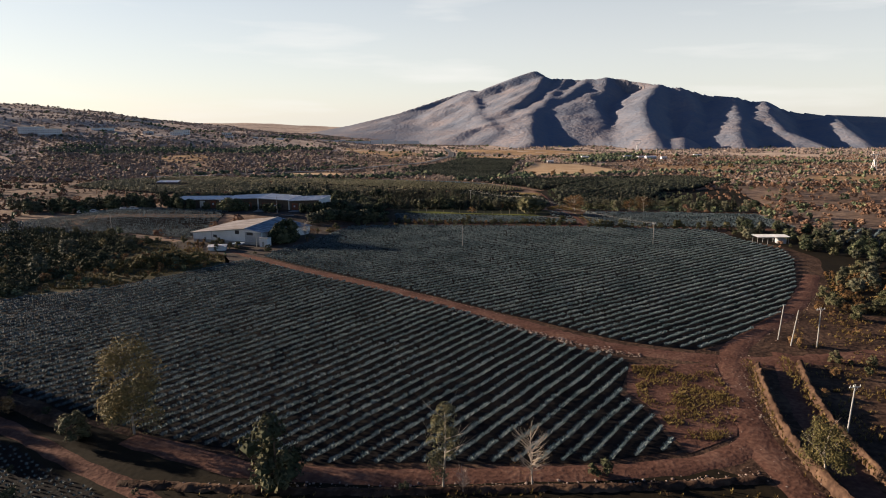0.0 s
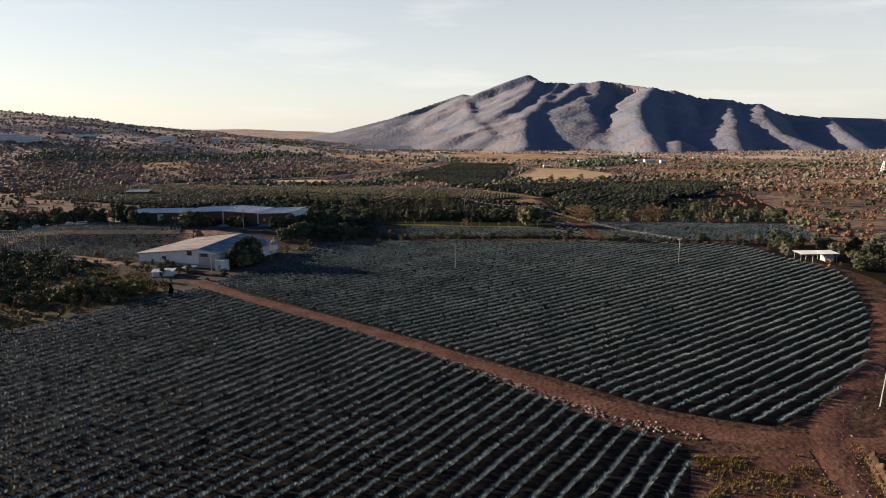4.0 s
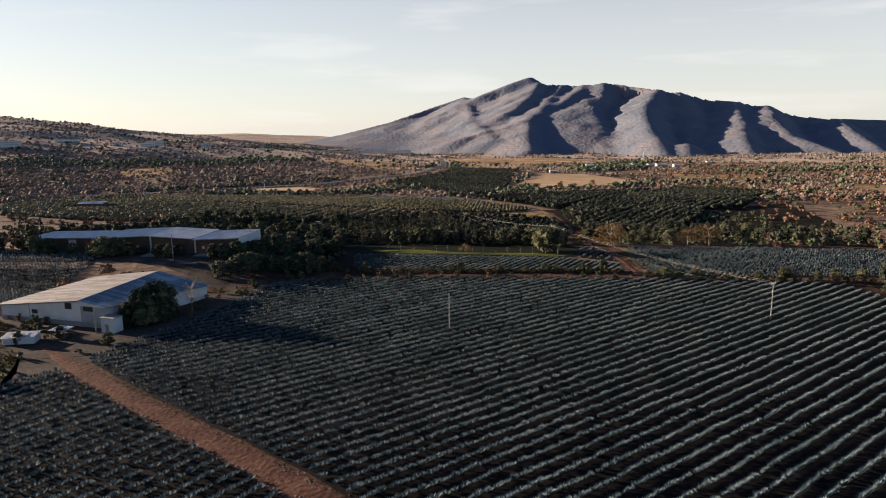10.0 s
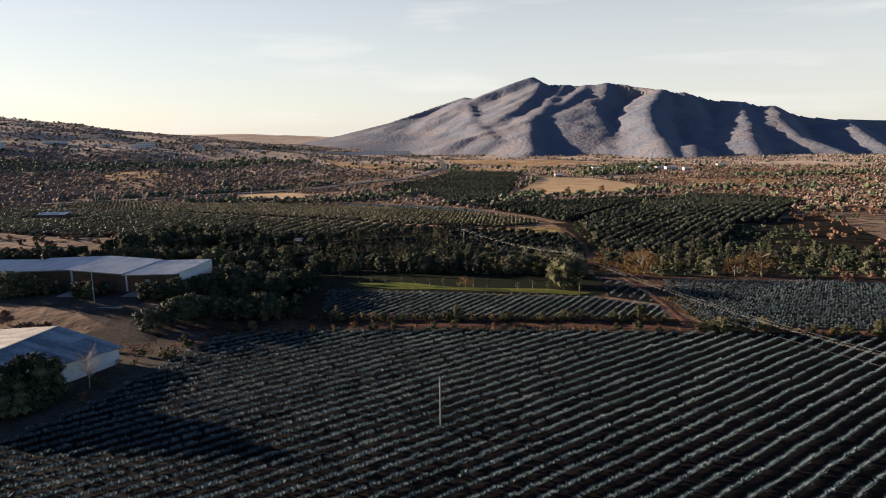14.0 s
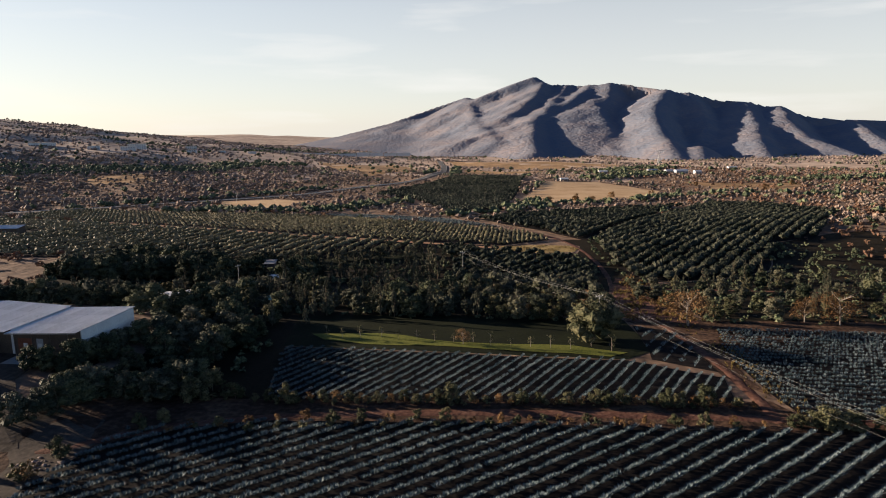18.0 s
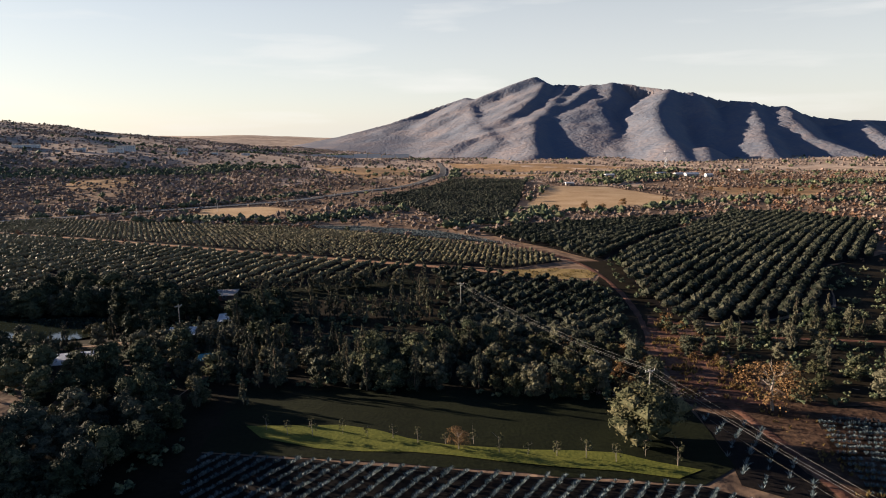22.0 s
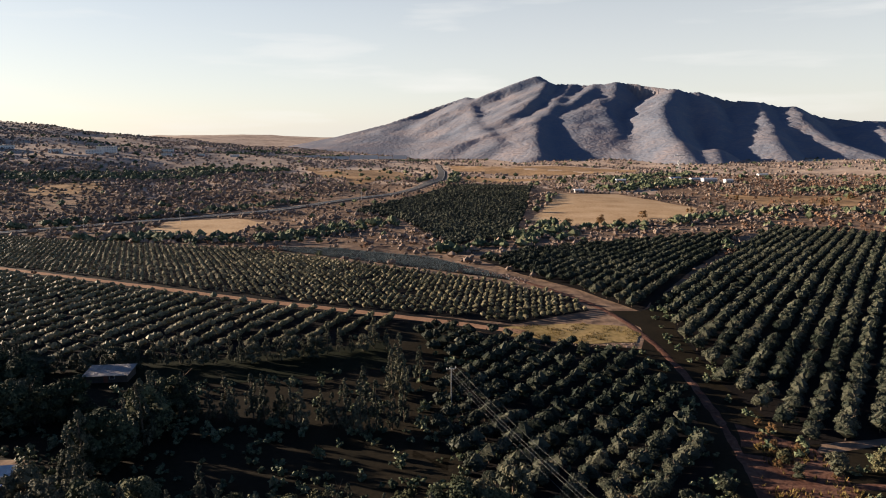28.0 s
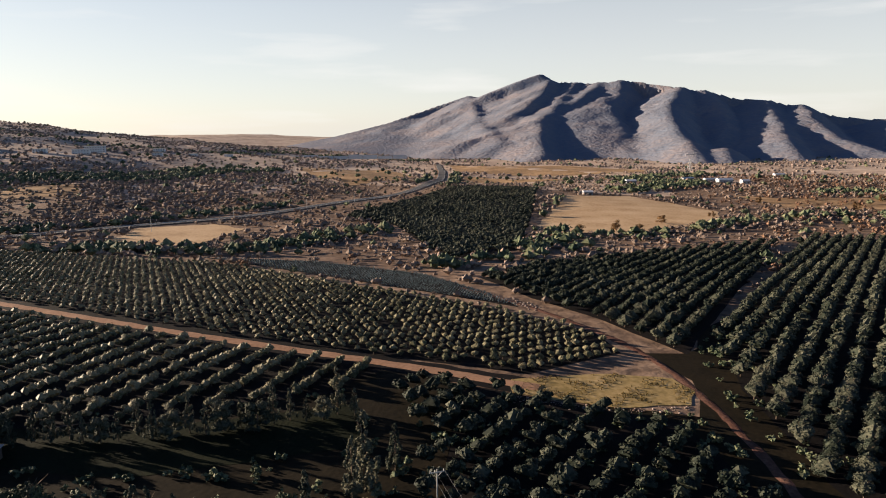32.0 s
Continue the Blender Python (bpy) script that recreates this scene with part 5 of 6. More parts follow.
power_pole(-6.2, 240.5, 8.0, 20, False, label="plain pale concrete pole standing in the agave field")
power_pole(67, 137, 8, 20, False, 5, "leaning bare wooden post beside the track")
power_pole(68, 133, 8, 20, False, 8, "leaning bare wooden post beside the track")
power_pole(73, 132, 9, 20)
power_pole(58, 91, 8.5, 20, True, 3)
power_pole(-82, 405, 9, 60)
power_pole(-156, 262, 8, 60, False)
power_pole(-84.5, 236, 5.5, 60, False)
power_pole(-96, 300, 8, 0, False)
line_root = thing("power_line", 0, 0, 0, 0, "three bare overhead wires sagging between poles", "power line")
ends = [(x, y, hz(x, y) + h - 0.1, radians(a)) for (x, y, h), a in zip(POLES, (40, 30, 20))]
for (x0, y0, z0, a0), (x1, y1, z1, a1) in zip(ends, ends[1:]):
    for o in (-1.0, -0.35, 1.0):
        wires((x0 + o * math.cos(a0), y0 + o * math.sin(a0), z0), (x1 + o * math.cos(a1), y1 + o * math.sin(a1), z1), 1.6, 0.012, line_root)
    wires((x0, y0, z0 - 2), (x1, y1, z1 - 2), 2.0, 0.009, line_root)

def roof_sheets(root, corner, along_v, down_v, n_along, n_down, mat, gap=0.0):
    """Corrugated sheets, each a piece of its own, over one roof slope."""
    a, d = Vector(along_v) / n_along, Vector(down_v) / n_down
    nrm = a.cross(d).normalized()
    if nrm.z < 0:
        nrm = -nrm
    ridges = 4
    v, f = [], []
    for i in range(ridges * 2 + 1):
        up = 0.05 if i % 2 else 0.0
        for e in (0, 1.02):
            v.append(a * (i / (ridges * 2)) * 1.0 + d * e + nrm * (up + 0.03 * (1 - min(e, 1))))
    for i in range(ridges * 2):
        f.append((i * 2, i * 2 + 1, i * 2 + 3, i * 2 + 2))
    me = mesh_of("roof_sheet", v, f, mat)
    for i in range(n_along):
        for j in range(n_down):
            ob = new("roof_sheet", me)
            ob.parent = root
            ob.location = Vector(corner) + a * i + d * j + nrm * (0.06 + rng.uniform(0, 0.02))


def wall(root, pts, way, mat, name="wall", label=""):
    return part(name, prism(pts, way), mat, root, label)


def window(root, lo, hi, axis=1):
    """A dark window with a pale frame, set in a wall facing its local axis."""
    w = part("window", box(lo, hi), M["dark"], root, "dark window opening")
    (x0, y0, z0), (x1, y1, z1) = lo, hi
    for a, b in (((x0 - 0.1, y0 - 0.03, z0 - 0.1), (x1 + 0.1, y1 + 0.02, z0)), ((x0 - 0.1, y0 - 0.03, z1), (x1 + 0.1, y1 + 0.02, z1 + 0.1)),
                 ((x0 - 0.1, y0 - 0.03, z0), (x0, y1 + 0.02, z1)), ((x1, y0 - 0.03, z0), (x1 + 0.1, y1 + 0.02, z1))):
        part("window_frame", box(a, b), M["grey_wall"], w)
    return w


# the warehouse
wh = thing("warehouse", -83.5, 239, 0, -14, "white warehouse with a weathered low gable roof", "warehouse")
W, D, ZL, ZR, ZT, XR = 31.0, 30.0, 3.8, 5.3, 6.2, -7.0
outline = [(-W, 0, 0), (0, 0, 0), (0, 0, ZR), (XR, 0, ZT), (-W, 0, ZL)]
wall(wh, outline, (0, 0.25, 0), M["white_wall"], "front_wall")
BX, RX = 4.5, XR - 4.0
back = [(-W, 0, 0), (BX, 0, 0), (BX, 0, ZR - 1.8), (RX, 0, ZT), (-W, 0, ZL)]
wall(wh, [(p[0], D - 0.25, p[2]) for p in back], (0, 0.25, 0), M["white_wall"], "back_wall")
wall(wh, [(-W, 0.25, 0), (-W, D - 0.25, 0), (-W, D - 0.25, ZL), (-W, 0.25, ZL)], (0.25, 0, 0), M["white_wall"], "side_wall")
wall(wh, [(-0.25, 0.25, 0), (BX - 0.25, D - 0.25, 0), (BX - 0.25, D - 0.25, ZR - 1.8), (-0.25, 0.25, ZR)], (0.25, 0, 0), M["white_wall"], "side_wall")
part("plinth", box((-W - 0.05, -0.08, 0), (0.08, -0.004, 1.2)), M["concrete"], wh, "bare grey concrete lower wall")
part("side_panel", box((-7.2, -0.07, 1.25), (-0.1, -0.004, 4.9)), M["grey_wall"], wh, "grey-blue rendered bay")
part("joint_strip", box((-22.5, -0.05, 1.2), (-22.3, -0.004, 4.7)), M["grey_wall"], wh)
window(wh, (-21.6, -0.06, 2.3), (-20.0, 0.0, 3.2))
window(wh, (-11.6, -0.06, 4.0), (-9.8, 0.0, 5.4))
window(wh, (-6.4, -0.12, 3.8), (-3.6, -0.075, 4.9))
window(wh, (-18.0, -0.06, 0.4), (-17.2, 0.0, 1.5))
OV = 0.7
N_SHEET = 24
for slope, rows_down in (("west", 3), ("east", 2)):
    for i in range(N_SHEET):
        for k in range(rows_down):
            v, f = [], []
            for q in range(9):
                s = (i + q / 8) / N_SHEET
                yy = -OV + s * (D + 2 * OV)
                top = Vector((XR + (RX - XR) * s, yy, ZT + 0.08))
                low = Vector((-W - OV, yy, ZL - 0.02)) if slope == "west" else Vector((0.7 + BX * s, yy, ZR - 0.12 - 1.8 * s))
                for e in (k / rows_down, (k + 1.02) / rows_down):
                    p = top.lerp(low, e)
                    v.append((p.x, p.y, p.z + (0.05 if q % 2 else 0) + 0.03 * (rows_down - k)))
                if q:
                    f.append((2 * q - 2, 2 * q - 1, 2 * q + 1, 2 * q))
            # east slope turned from the sun: its shade is painted blue-grey
            ob = new("roof_sheet", mesh_of("roof_sheet", v, f, M["sheet" if slope == "west" else "shade_sheet"]))
            ob.parent = wh
part("ridge_cap", prism([(XR - 0.25, -OV, ZT + 0.2), (XR + 0.25, -OV, ZT + 0.2), (RX + 0.25, D + OV, ZT + 0.2), (RX - 0.25, D + OV, ZT + 0.2)], (0, 0, 0.07)), M["metal"], wh)
part("gutter", prism([(0.62, -OV, ZR - 0.3), (0.8, -OV, ZR - 0.3), (BX + 0.8, D + OV, ZR - 2.1), (BX + 0.62, D + OV, ZR - 2.1)], (0, 0, 0.14)), M["metal"], wh)
part("fascia", prism([(-W - OV, -OV + 0.02, ZL - 0.28), (XR, -OV + 0.02, ZT - 0.18), (XR, -OV + 0.02, ZT + 0.02), (-W - OV, -OV + 0.02, ZL - 0.08)], (0, 0.06, 0)), M["metal"], wh)
annex = thing("annex_shed", -81.5, 237.5, 0, -14, "small white flat-roofed lean-to beside the warehouse", "shed")
part("body", box((-1.6, -1.6, 0), (1.8, 1.2, 3.4), bevel=0.03), M["white_wall"], annex)
part("roof_slab", box((-1.8, -1.8, 3.4), (2.0, 1.2, 3.55)), M["concrete"], annex)
part("door", box((-0.4, -1.64, 0), (0.5, -1.605, 2.05)), M["metal"], annex, "grey metal door")

# the low sheds and stores below the warehouse
store = thing("brick_store", -97, 229.5, -0.1, 12, "low white store with a patched flat roof", "shed")
part("wall", box((-3.2, -1.6, 0), (3.0, 1.8, 1.7), bevel=0.04), M["white_wall"], store)
roof_sheets(store, (-3.5, 2.0, 1.85), (6.8, 0, 0), (0, -4.0, -0.2), 5, 1, M["white_sheet"])
part("roof_tarp", box((-0.5, -1.8, 1.86), (1.5, 0.4, 1.95)), M["grey_wall"], store)
shelter = thing("field_shelter", -90.5, 233.2, -0.1, -8, "open shelter with a pale sheet roof on posts", "shelter")
for x in (-1.6, 1.6):
    for y in (-1.3, 1.3):
        part("post", tube(bmesh.new(), (x, y, 0), (x, y, 1.9), 0.06, 0.05), M["bark"], shelter)
roof_sheets(shelter, (-2.0, 1.7, 2.05), (4.0, 0, 0), (0, -3.4, -0.15), 3, 1, M["white_sheet"])
part("crate", box((-1.0, -0.8, 0), (0.9, 0.8, 1.0), bevel=0.03), M["bark"], shelter)


def barn(x, y, turn, w, d, zl, zr, doors, n, label):
    """A shed with one low roof plane that tilts along its front; eave over the doors."""
    b = thing("barn", x, y, hz(x, y) - 0.1, turn, label, "barn")
    wall(b, [(0, 0, 0), (0, d, 0), (0, d, zl), (0, 0, zl)], (0.25, 0, 0), M["white_wall"], "end_wall")
    wall(b, [(w - 0.25, 0, 0), (w - 0.25, d, 0), (w - 0.25, d, zr), (w - 0.25, 0, zr)], (0.25, 0, 0), M["white_wall"], "end_wall")
    wall(b, [(0.25, 0, 0), (w - 0.25, 0, 0), (w - 0.25, 0, zr), (0.25, 0, zl)], (0, 0.25, 0), M["dark_wall"], "front_wall")
    wall(b, [(0.25, d - 0.25, 0), (w - 0.25, d - 0.25, 0), (w - 0.25, d - 0.25, zr - 0.05), (0.25, d - 0.25, zl - 0.05)], (0, 0.25, 0), M["grey_wall"], "back_wall")
    roof_sheets(b, (-0.15, d + 0.6, zl + 0.05), (w + 0.25, 0, zr - zl), (0, -d - 2.4, -0.12), n, 3, M["white_sheet"])
    wall(b, [(-0.15, -1.82, zl - 0.24), (w + 0.1, -1.82, zr - 0.24), (w + 0.1, -1.82, zr - 0.08), (-0.15, -1.82, zl - 0.08)], (0, 0.07, 0), M["metal"], "fascia")
    for dx, dw, mat, lab in doors:
        dr = part("door", box((dx, -0.06, 0), (dx + dw, -0.003, 3.6), bevel=0.02), M[mat], b, lab)
        part("door_sign", box((dx + dw * 0.5 - 0.45, -0.09, 1.7), (dx + dw * 0.5 + 0.45, -0.065, 2.6)), M["white_wall"], dr, "small white square sign")
        for q in (0.33, 0.67):
            part("door_rail", box((dx + dw * q - 0.05, -0.085, 0.1), (dx + dw * q + 0.05, -0.062, 1.6)), M["dark_wall"], dr)
    for q in range(4):
        px = w * (q + 0.5) / 4
        part("eave_post", box((px - 0.08, -1.6, 0), (px + 0.08, -1.44, zl + (zr - zl) * px / w - 0.2)), M["dark_wall"], b)
    return b


RED = "red-brown sliding door"
barn(-129.5, 315.4, -6.5, 20.0, 16.5, 4.9, 6.0, [(3, 3.4, "red_door", RED), (13.5, 3.4, "red_door", RED)], 13, "long barn bay with a sunlit white sheet roof")
barn(-109.5, 313.1, -6.5, 16.0, 16.5, 6.0, 5.3, [(2, 3.4, "red_door", RED), (7.0, 3.4, "red_door", RED)], 11, "long barn bay with a sunlit white sheet roof and red doors")
barn(-93.5, 311.2, -6.5, 15.6, 16.5, 5.0, 5.7, [(1.2, 3.4, "red_door", RED), (5.4, 1.5, "grey_wall", "pale narrow door")], 11, "barn bay with a pale sheet roof and a white end wall")
barn(-157.7, 321, -6.5, 27, 13, 4.0, 4.7, [(16, 3.0, "white_wall", "white sliding door"), (22, 3.0, "red_door", RED)], 18, "lower barn with a pale sheet roof beside the yard")
line_of([(-126, 310.5), (-112, 309), (-98, 307.5)], 3.2, ["broad", "wood_tree"], 0.45, 0.62, 0.6, "barn shrubs")
for x, y, w, d in ((-90.2, 296, 6.5, 14.2), (-105.5, 305, 8, 7.5)):
    r = thing("concrete_ramp", x, y, hz(x, y), -6, "pale concrete ramp leading up to the barn door", "ramp")
    part("slab", prism([(-w / 2, 0, 0.10), (w / 2, 0, 0.10), (w / 2, d, 0.55), (-w / 2, d, 0.55)], (0, 0, -1.2)), M["concrete"], r)

# the open shed on the right
sh = thing("open_shed", 113.5, 254, 0, 4, "open-sided shed with a white flat roof on thin posts", "shed")
for x in (-6.0, -2.0, 2.0, 6.0):
    for y in (-2.0, 2.0):
        part("post", tube(bmesh.new(), (x, y, 0), (x, y, 2.7), 0.07, 0.06), M["metal"], sh)
part("beam", box((-6.4, -2.2, 2.55), (6.4, -2.0, 2.72)), M["metal"], sh)
part("beam", box((-6.4, 2.0, 2.55), (6.4, 2.2, 2.72)), M["metal"], sh)
roof_sheets(sh, (-6.6, 2.6, 2.95), (13.2, 0, 0), (0, -5.2, -0.2), 9, 1, M["white_sheet"])
part("store_box", box((2.5, -1.5, 0), (5.5, 1.5, 2.0), bevel=0.03), M["grey_wall"], sh)


def hut(x, y, turn, w, d, h, mat, label, slope=0.5):
    b = thing("hut", x, y, hz(x, y) - 0.1, turn, label, "hut")
    part("wall", box((-w / 2, -d / 2, 0), (w / 2, d / 2, h), bevel=0.03), M["dark_wall"], b)
    part("door", box((-0.5, -d / 2 - 0.05, 0.1), (0.5, -d / 2 - 0.003, 2.1)), M["red_door"], b)
    window(b, (1.0, -d / 2 - 0.05, 1.1), (2.0, -d / 2 - 0.003, 2.0))
    roof_sheets(b, (-w / 2 - 0.4, d / 2 + 0.4, h + slope), (w + 0.8, 0, 0), (0, -d - 0.8, -slope), max(3, int(w)), 2, mat)
    part("gable_fill", prism([(-w / 2, d / 2, h), (-w / 2, -d / 2, h), (-w / 2, d / 2, h + slope)], (w, 0, 0)), M["dark_wall"], b)


hut(-73, 418.5, 15, 6.5, 6.0, 2.6, M["white_sheet"], "small hut with a pale blue-white sheet roof among trees")
hut(-90, 454.5, 8, 10, 5.5, 1.9, M["sheet"], "long low hut with a corrugated grey roof", 0.6)
hut(-78, 398, 10, 7.0, 5.0, 2.7, M["white_sheet"], "small white-roofed hut beside the pond")
hut(-82.5, 358.5, 20, 7.5, 5.0, 2.7, M["white_sheet"], "white-roofed hut in the grove")
hut(-60.5, 372, 15, 3.6, 3.2, 2.2, M["teal_sheet"], "tiny shed with a teal roof among trees", 0.3)
hut(-265, 543, 5, 17, 8, 3.2, M["white_sheet"], "long low white-roofed farm building", 0.8)

# pond
bm = bmesh.new()
ring = [bm.verts.new((-129 + 24 * math.cos(a) * (1 + 0.12 * math.sin(3 * a)), 418 + 13.5 * math.sin(a) * (1 + 0.1 * math.sin(2 * a + 1)), -8.9)) for a in np.linspace(0, 2 * math.pi, 48, endpoint=False)]
bm.faces.new(ring)
tagged(part("pond", bm, water_mat), "still dark pond with a grassy rim", "pond", kind="structure")


def pylon(x, y, h, turn):
    """A lattice tower with a forked head."""
    root = thing("transmission_tower", x, y, hz(x, y), turn, "grey steel lattice transmission tower with a forked head", "pylon")
    hw = h * 0.62
    legs = []
    for sx, sy in ((-1, -1), (1, -1), (1, 1), (-1, 1)):
        a, b = Vector((sx * h * 0.11, sy * h * 0.11, -0.5)), Vector((sx * h * 0.03, sy * h * 0.03, hw))
        legs.append((a, b))
        part("leg", tube(bmesh.new(), a, b, 0.22, 0.18, 4), M["metal"], root)
    lv = 7
    for k in range(4):
        bm = bmesh.new()
        (a0, b0), (a1, b1) = legs[k], legs[(k + 1) % 4]
        for i in range(lv):
            p, q = a0.lerp(b0, i / lv), a1.lerp(b1, (i + 1) / lv)
            tube(bm, p, q, 0.1, 0.1, 3)
            tube(bm, a1.lerp(b1, i / lv), a0.lerp(b0, (i + 1) / lv), 0.1, 0.1, 3)
        part("lattice", bm, M["metal"], root)
    for sx in (-1, 1):
        bm = bmesh.new()
        tube(bm, (sx * h * 0.03, 0, hw), (sx * h * 0.14, 0, h * 0.86), 0.3, 0.25, 4)
        tube(bm, (sx * h * 0.14, 0, h * 0.86), (sx * h * 0.12, 0, h), 0.25, 0.12, 4)
        part("fork", bm, M["metal"], root)
    part("crossarm", box((-h * 0.27, -0.3, h * 0.84), (h * 0.27, 0.3, h * 0.865)), M["metal"], root)
    for o in (-0.25, 0, 0.25):
        part("insulator", tube(bmesh.new(), (o * h, 0, h * 0.76), (o * h, 0, h * 0.84), 0.12, 0.12, 5), M["white_wall"], root)


pylon(330, 1444, 34, 15)
pylon(500, 876, 26, 15)


# ---- far buildings ----
def far_house(x, y, turn, w, d, h, label, roof="white_sheet", flat_roof=True, floors=1):
    b = thing("far_house", x, y, hz(x, y) - 0.3, turn, label, "building")
    part("wall", box((-w / 2, -d / 2, 0), (w / 2, d / 2, h)), M["white_wall" if flat_roof else "grey_wall"], b)
    if flat_roof:
        part("roof", box((-w / 2 - 0.4, -d / 2 - 0.4, h), (w / 2 + 0.4, d / 2 + 0.4, h + 0.35)), M[roof], b)
    else:
        part("roof", prism([(-w / 2 - 0.5, -d / 2 - 0.6, h), (-w / 2 - 0.5, d / 2 + 0.6, h), (-w / 2 - 0.5, 0, h + d * 0.18)], (w + 1, 0, 0)), M[roof], b)
    n = max(2, int(w / 4))
    for f in range(floors):
        for i in range(n):
            cx = -w / 2 + (i + 0.5) * w / n
            z = 1.0 + f * (h / floors)
            part("window", box((cx - 0.8, -d / 2 - 0.08, z), (cx + 0.8, -d / 2 - 0.003, z + 1.3)), M["dark"], b)
    return b


for x, y, t, w, d, h, fl in ((297, 1195, 10, 18, 9, 4.5, 1), (286, 1215, 12, 14, 8, 3.5, 1), (316, 1180, 8, 9, 8, 4.0, 1), (268, 1250, 35, 20, 7, 2.4, 1),
                            (180, 1180, 5, 12, 7, 3.5, 1), (105, 1030, 5, 9, 6, 3.5, 1), (420, 1330, 5, 14, 8, 4.0, 1)):
    far_house(x, y, t, w, d, h, "white farm building with a pale roof on the plain", flat_roof=False, floors=fl)
for x, y, t, w, d, h, fl in ((-671, 1440, 20, 26, 12, 9, 2), (-700, 1530, 20, 34, 12, 12, 3), (-715, 1400, 20, 20, 10, 7, 2), (-860, 1290, 25, 40, 14, 13, 3), (-905, 1300, 25, 46, 14, 14, 3),
                            (-820, 1410, 25, 44, 12, 6, 1), (-600, 1560, 15, 18, 10, 6, 2), (-560, 1620, 15, 16, 9, 5, 1), (-640, 1650, 15, 22, 10, 6, 2), (-520, 1700, 15, 18, 9, 5, 1)):
    far_house(x, y, t, w, d, h, "white flat-roofed block on the far hillside", "concrete", True, fl)
wl_ = thing("boundary_wall", -420, 2060, hz(-420, 2060), 4, "long white boundary wall on the hillside", "wall")
for i in range(12):
    part("wall_panel", box((-230 + i * 38, -0.4, -4), (-230 + i * 38 + 36.5, 0.4, 6 + 2 * math.sin(i * 1.7))), M["white_wall"], wl_)

def parked_car(x, y, turn, mat, label):
    c = thing("car", x, y, hz(x, y), turn, label, "car", "parked cars")
    body = [(-2.1, -0.85, 0.35), (2.1, -0.85, 0.35), (2.15, -0.85, 0.8), (1.2, -0.85, 0.95), (0.6, -0.85, 1.45), (-1.5, -0.85, 1.5), (-2.1, -0.85, 0.95)]
    part("body", prism(body, (0, 1.7, 0)), mat, c)
    part("windscreen", prism([(0.68, -0.7, 1.40), (1.16, -0.7, 0.99), (1.2, -0.7, 1.0), (0.72, -0.7, 1.42)], (0, 1.4, 0)), M["dark"], c)
    for side in (-0.87, 0.86):
        part("side_window", box((-1.3, side, 1.0), (0.5, side + 0.01, 1.36)), M["dark"], c)
    for wx in (-1.35, 1.35):
        for wy in (-0.88, 0.68):
            w = part("wheel", tube(bmesh.new(), (wx, wy, 0.33), (wx, wy + 0.2, 0.33), 0.33, 0.33, 12), M["dark"], c)
            part("rim", tube(bmesh.new(), (wx, wy - 0.01, 0.33), (wx, wy + 0.21, 0.33), 0.18, 0.18, 8), M["metal"], w)


for x, y, t in ((-172, 311, 20), (-178, 313, 25), (-196, 317, 10), (-204, 319, 15)):
    parked_car(x, y, t, M["white_wall"], "white car parked under the trees behind the field")


# ---- highway lamps ----
for i, (x, y) in enumerate(((-276, 741), (-229, 784), (-196, 845), (-158, 912), (-128, 968), (-330, 690))):
    s = thing("street_lamp", x + 9, y - 6, hz(x + 9, y - 6) - 0.2, 40, "tall grey highway lamp with a bent arm", "street lamp")
    part("pole", tube(bmesh.new(), (0, 0, 0), (0, 0, 10.5), 0.16, 0.1), M["metal"], s)
    part("arm", tube(bmesh.new(), (0, 0, 10.4), (-2.0, 0.5, 11.0), 0.08, 0.07, 5), M["metal"], s)
    part("lamp_head", box((-2.9, 0.35, 10.9), (-1.9, 0.7, 11.1), bevel=0.03), M["metal"], s)
rail_c, rail_s = along(HIGHWAY[:8], 10)
rail = thing("guard_rail", 0, 0, 0, 0, "grey steel guard rail along the highway", "guard rail")
v, f = [], []
for k, ((x, y), (a, b)) in enumerate(zip(rail_c, rail_s)):
    px, py = x - a * 6.3, y - b * 6.3
    z = hz(px, py) + 1.1
    v += [(px, py, z + 0.45), (px - a * 0.06, py - b * 0.06, z + 0.6), (px, py, z + 0.8)]
    if k:
        n = k * 3
        f += [(n - 3, n, n + 1, n - 2), (n - 2, n + 1, n + 2, n - 1)]
ob = new("beam", mesh_of("beam", v, f, M["metal"]))
ob.parent = rail


# ---- earth banks, stones and weeds ----
def bank(line, w, h):
    prof = [(-w, -0.1), (-w * 0.6, h * 0.55), (-w * 0.2, h), (w * 0.15, h * 0.95), (w * 0.5, h * 0.4), (w, -0.1)]
    ribbon("earth_bank", line, prof, M["rough"], "eroded red earth bank beside the track", "bank", 0.8, 0.28, 0.3)


bank([(55.5, 119), (52.0, 106), (48.4, 90), (48.0, 78), (49, 60)], 1.0, 1.5)
bank([(64.5, 121), (60.5, 108), (57.5, 94), (56.0, 78), (55, 60)], 0.9, 1.3)
bank([(-48, 71.5), (-20, 70.5), (6, 73.2), (24, 74.5), (40, 77.5)], 1.3, 0.4)
bank([(-130, 118), (-98, 104), (-76, 93), (-60, 84)], 1.3, 0.9)


def stone_shape(seed):
    r = np.random.default_rng(seed)
    bm = bmesh.new()
    bmesh.ops.create_icosphere(bm, subdivisions=1, radius=0.5)
    v = np.array([q.co for q in bm.verts]) * r.uniform(0.7, 1.25, (len(bm.verts), 1)) * np.array([1, 0.8, 0.65])
    f = np.array([[q.index for q in g.verts] for g in bm.faces])
    bm.free()
    return v, f


STONES = [stone_shape(s) for s in range(5)]


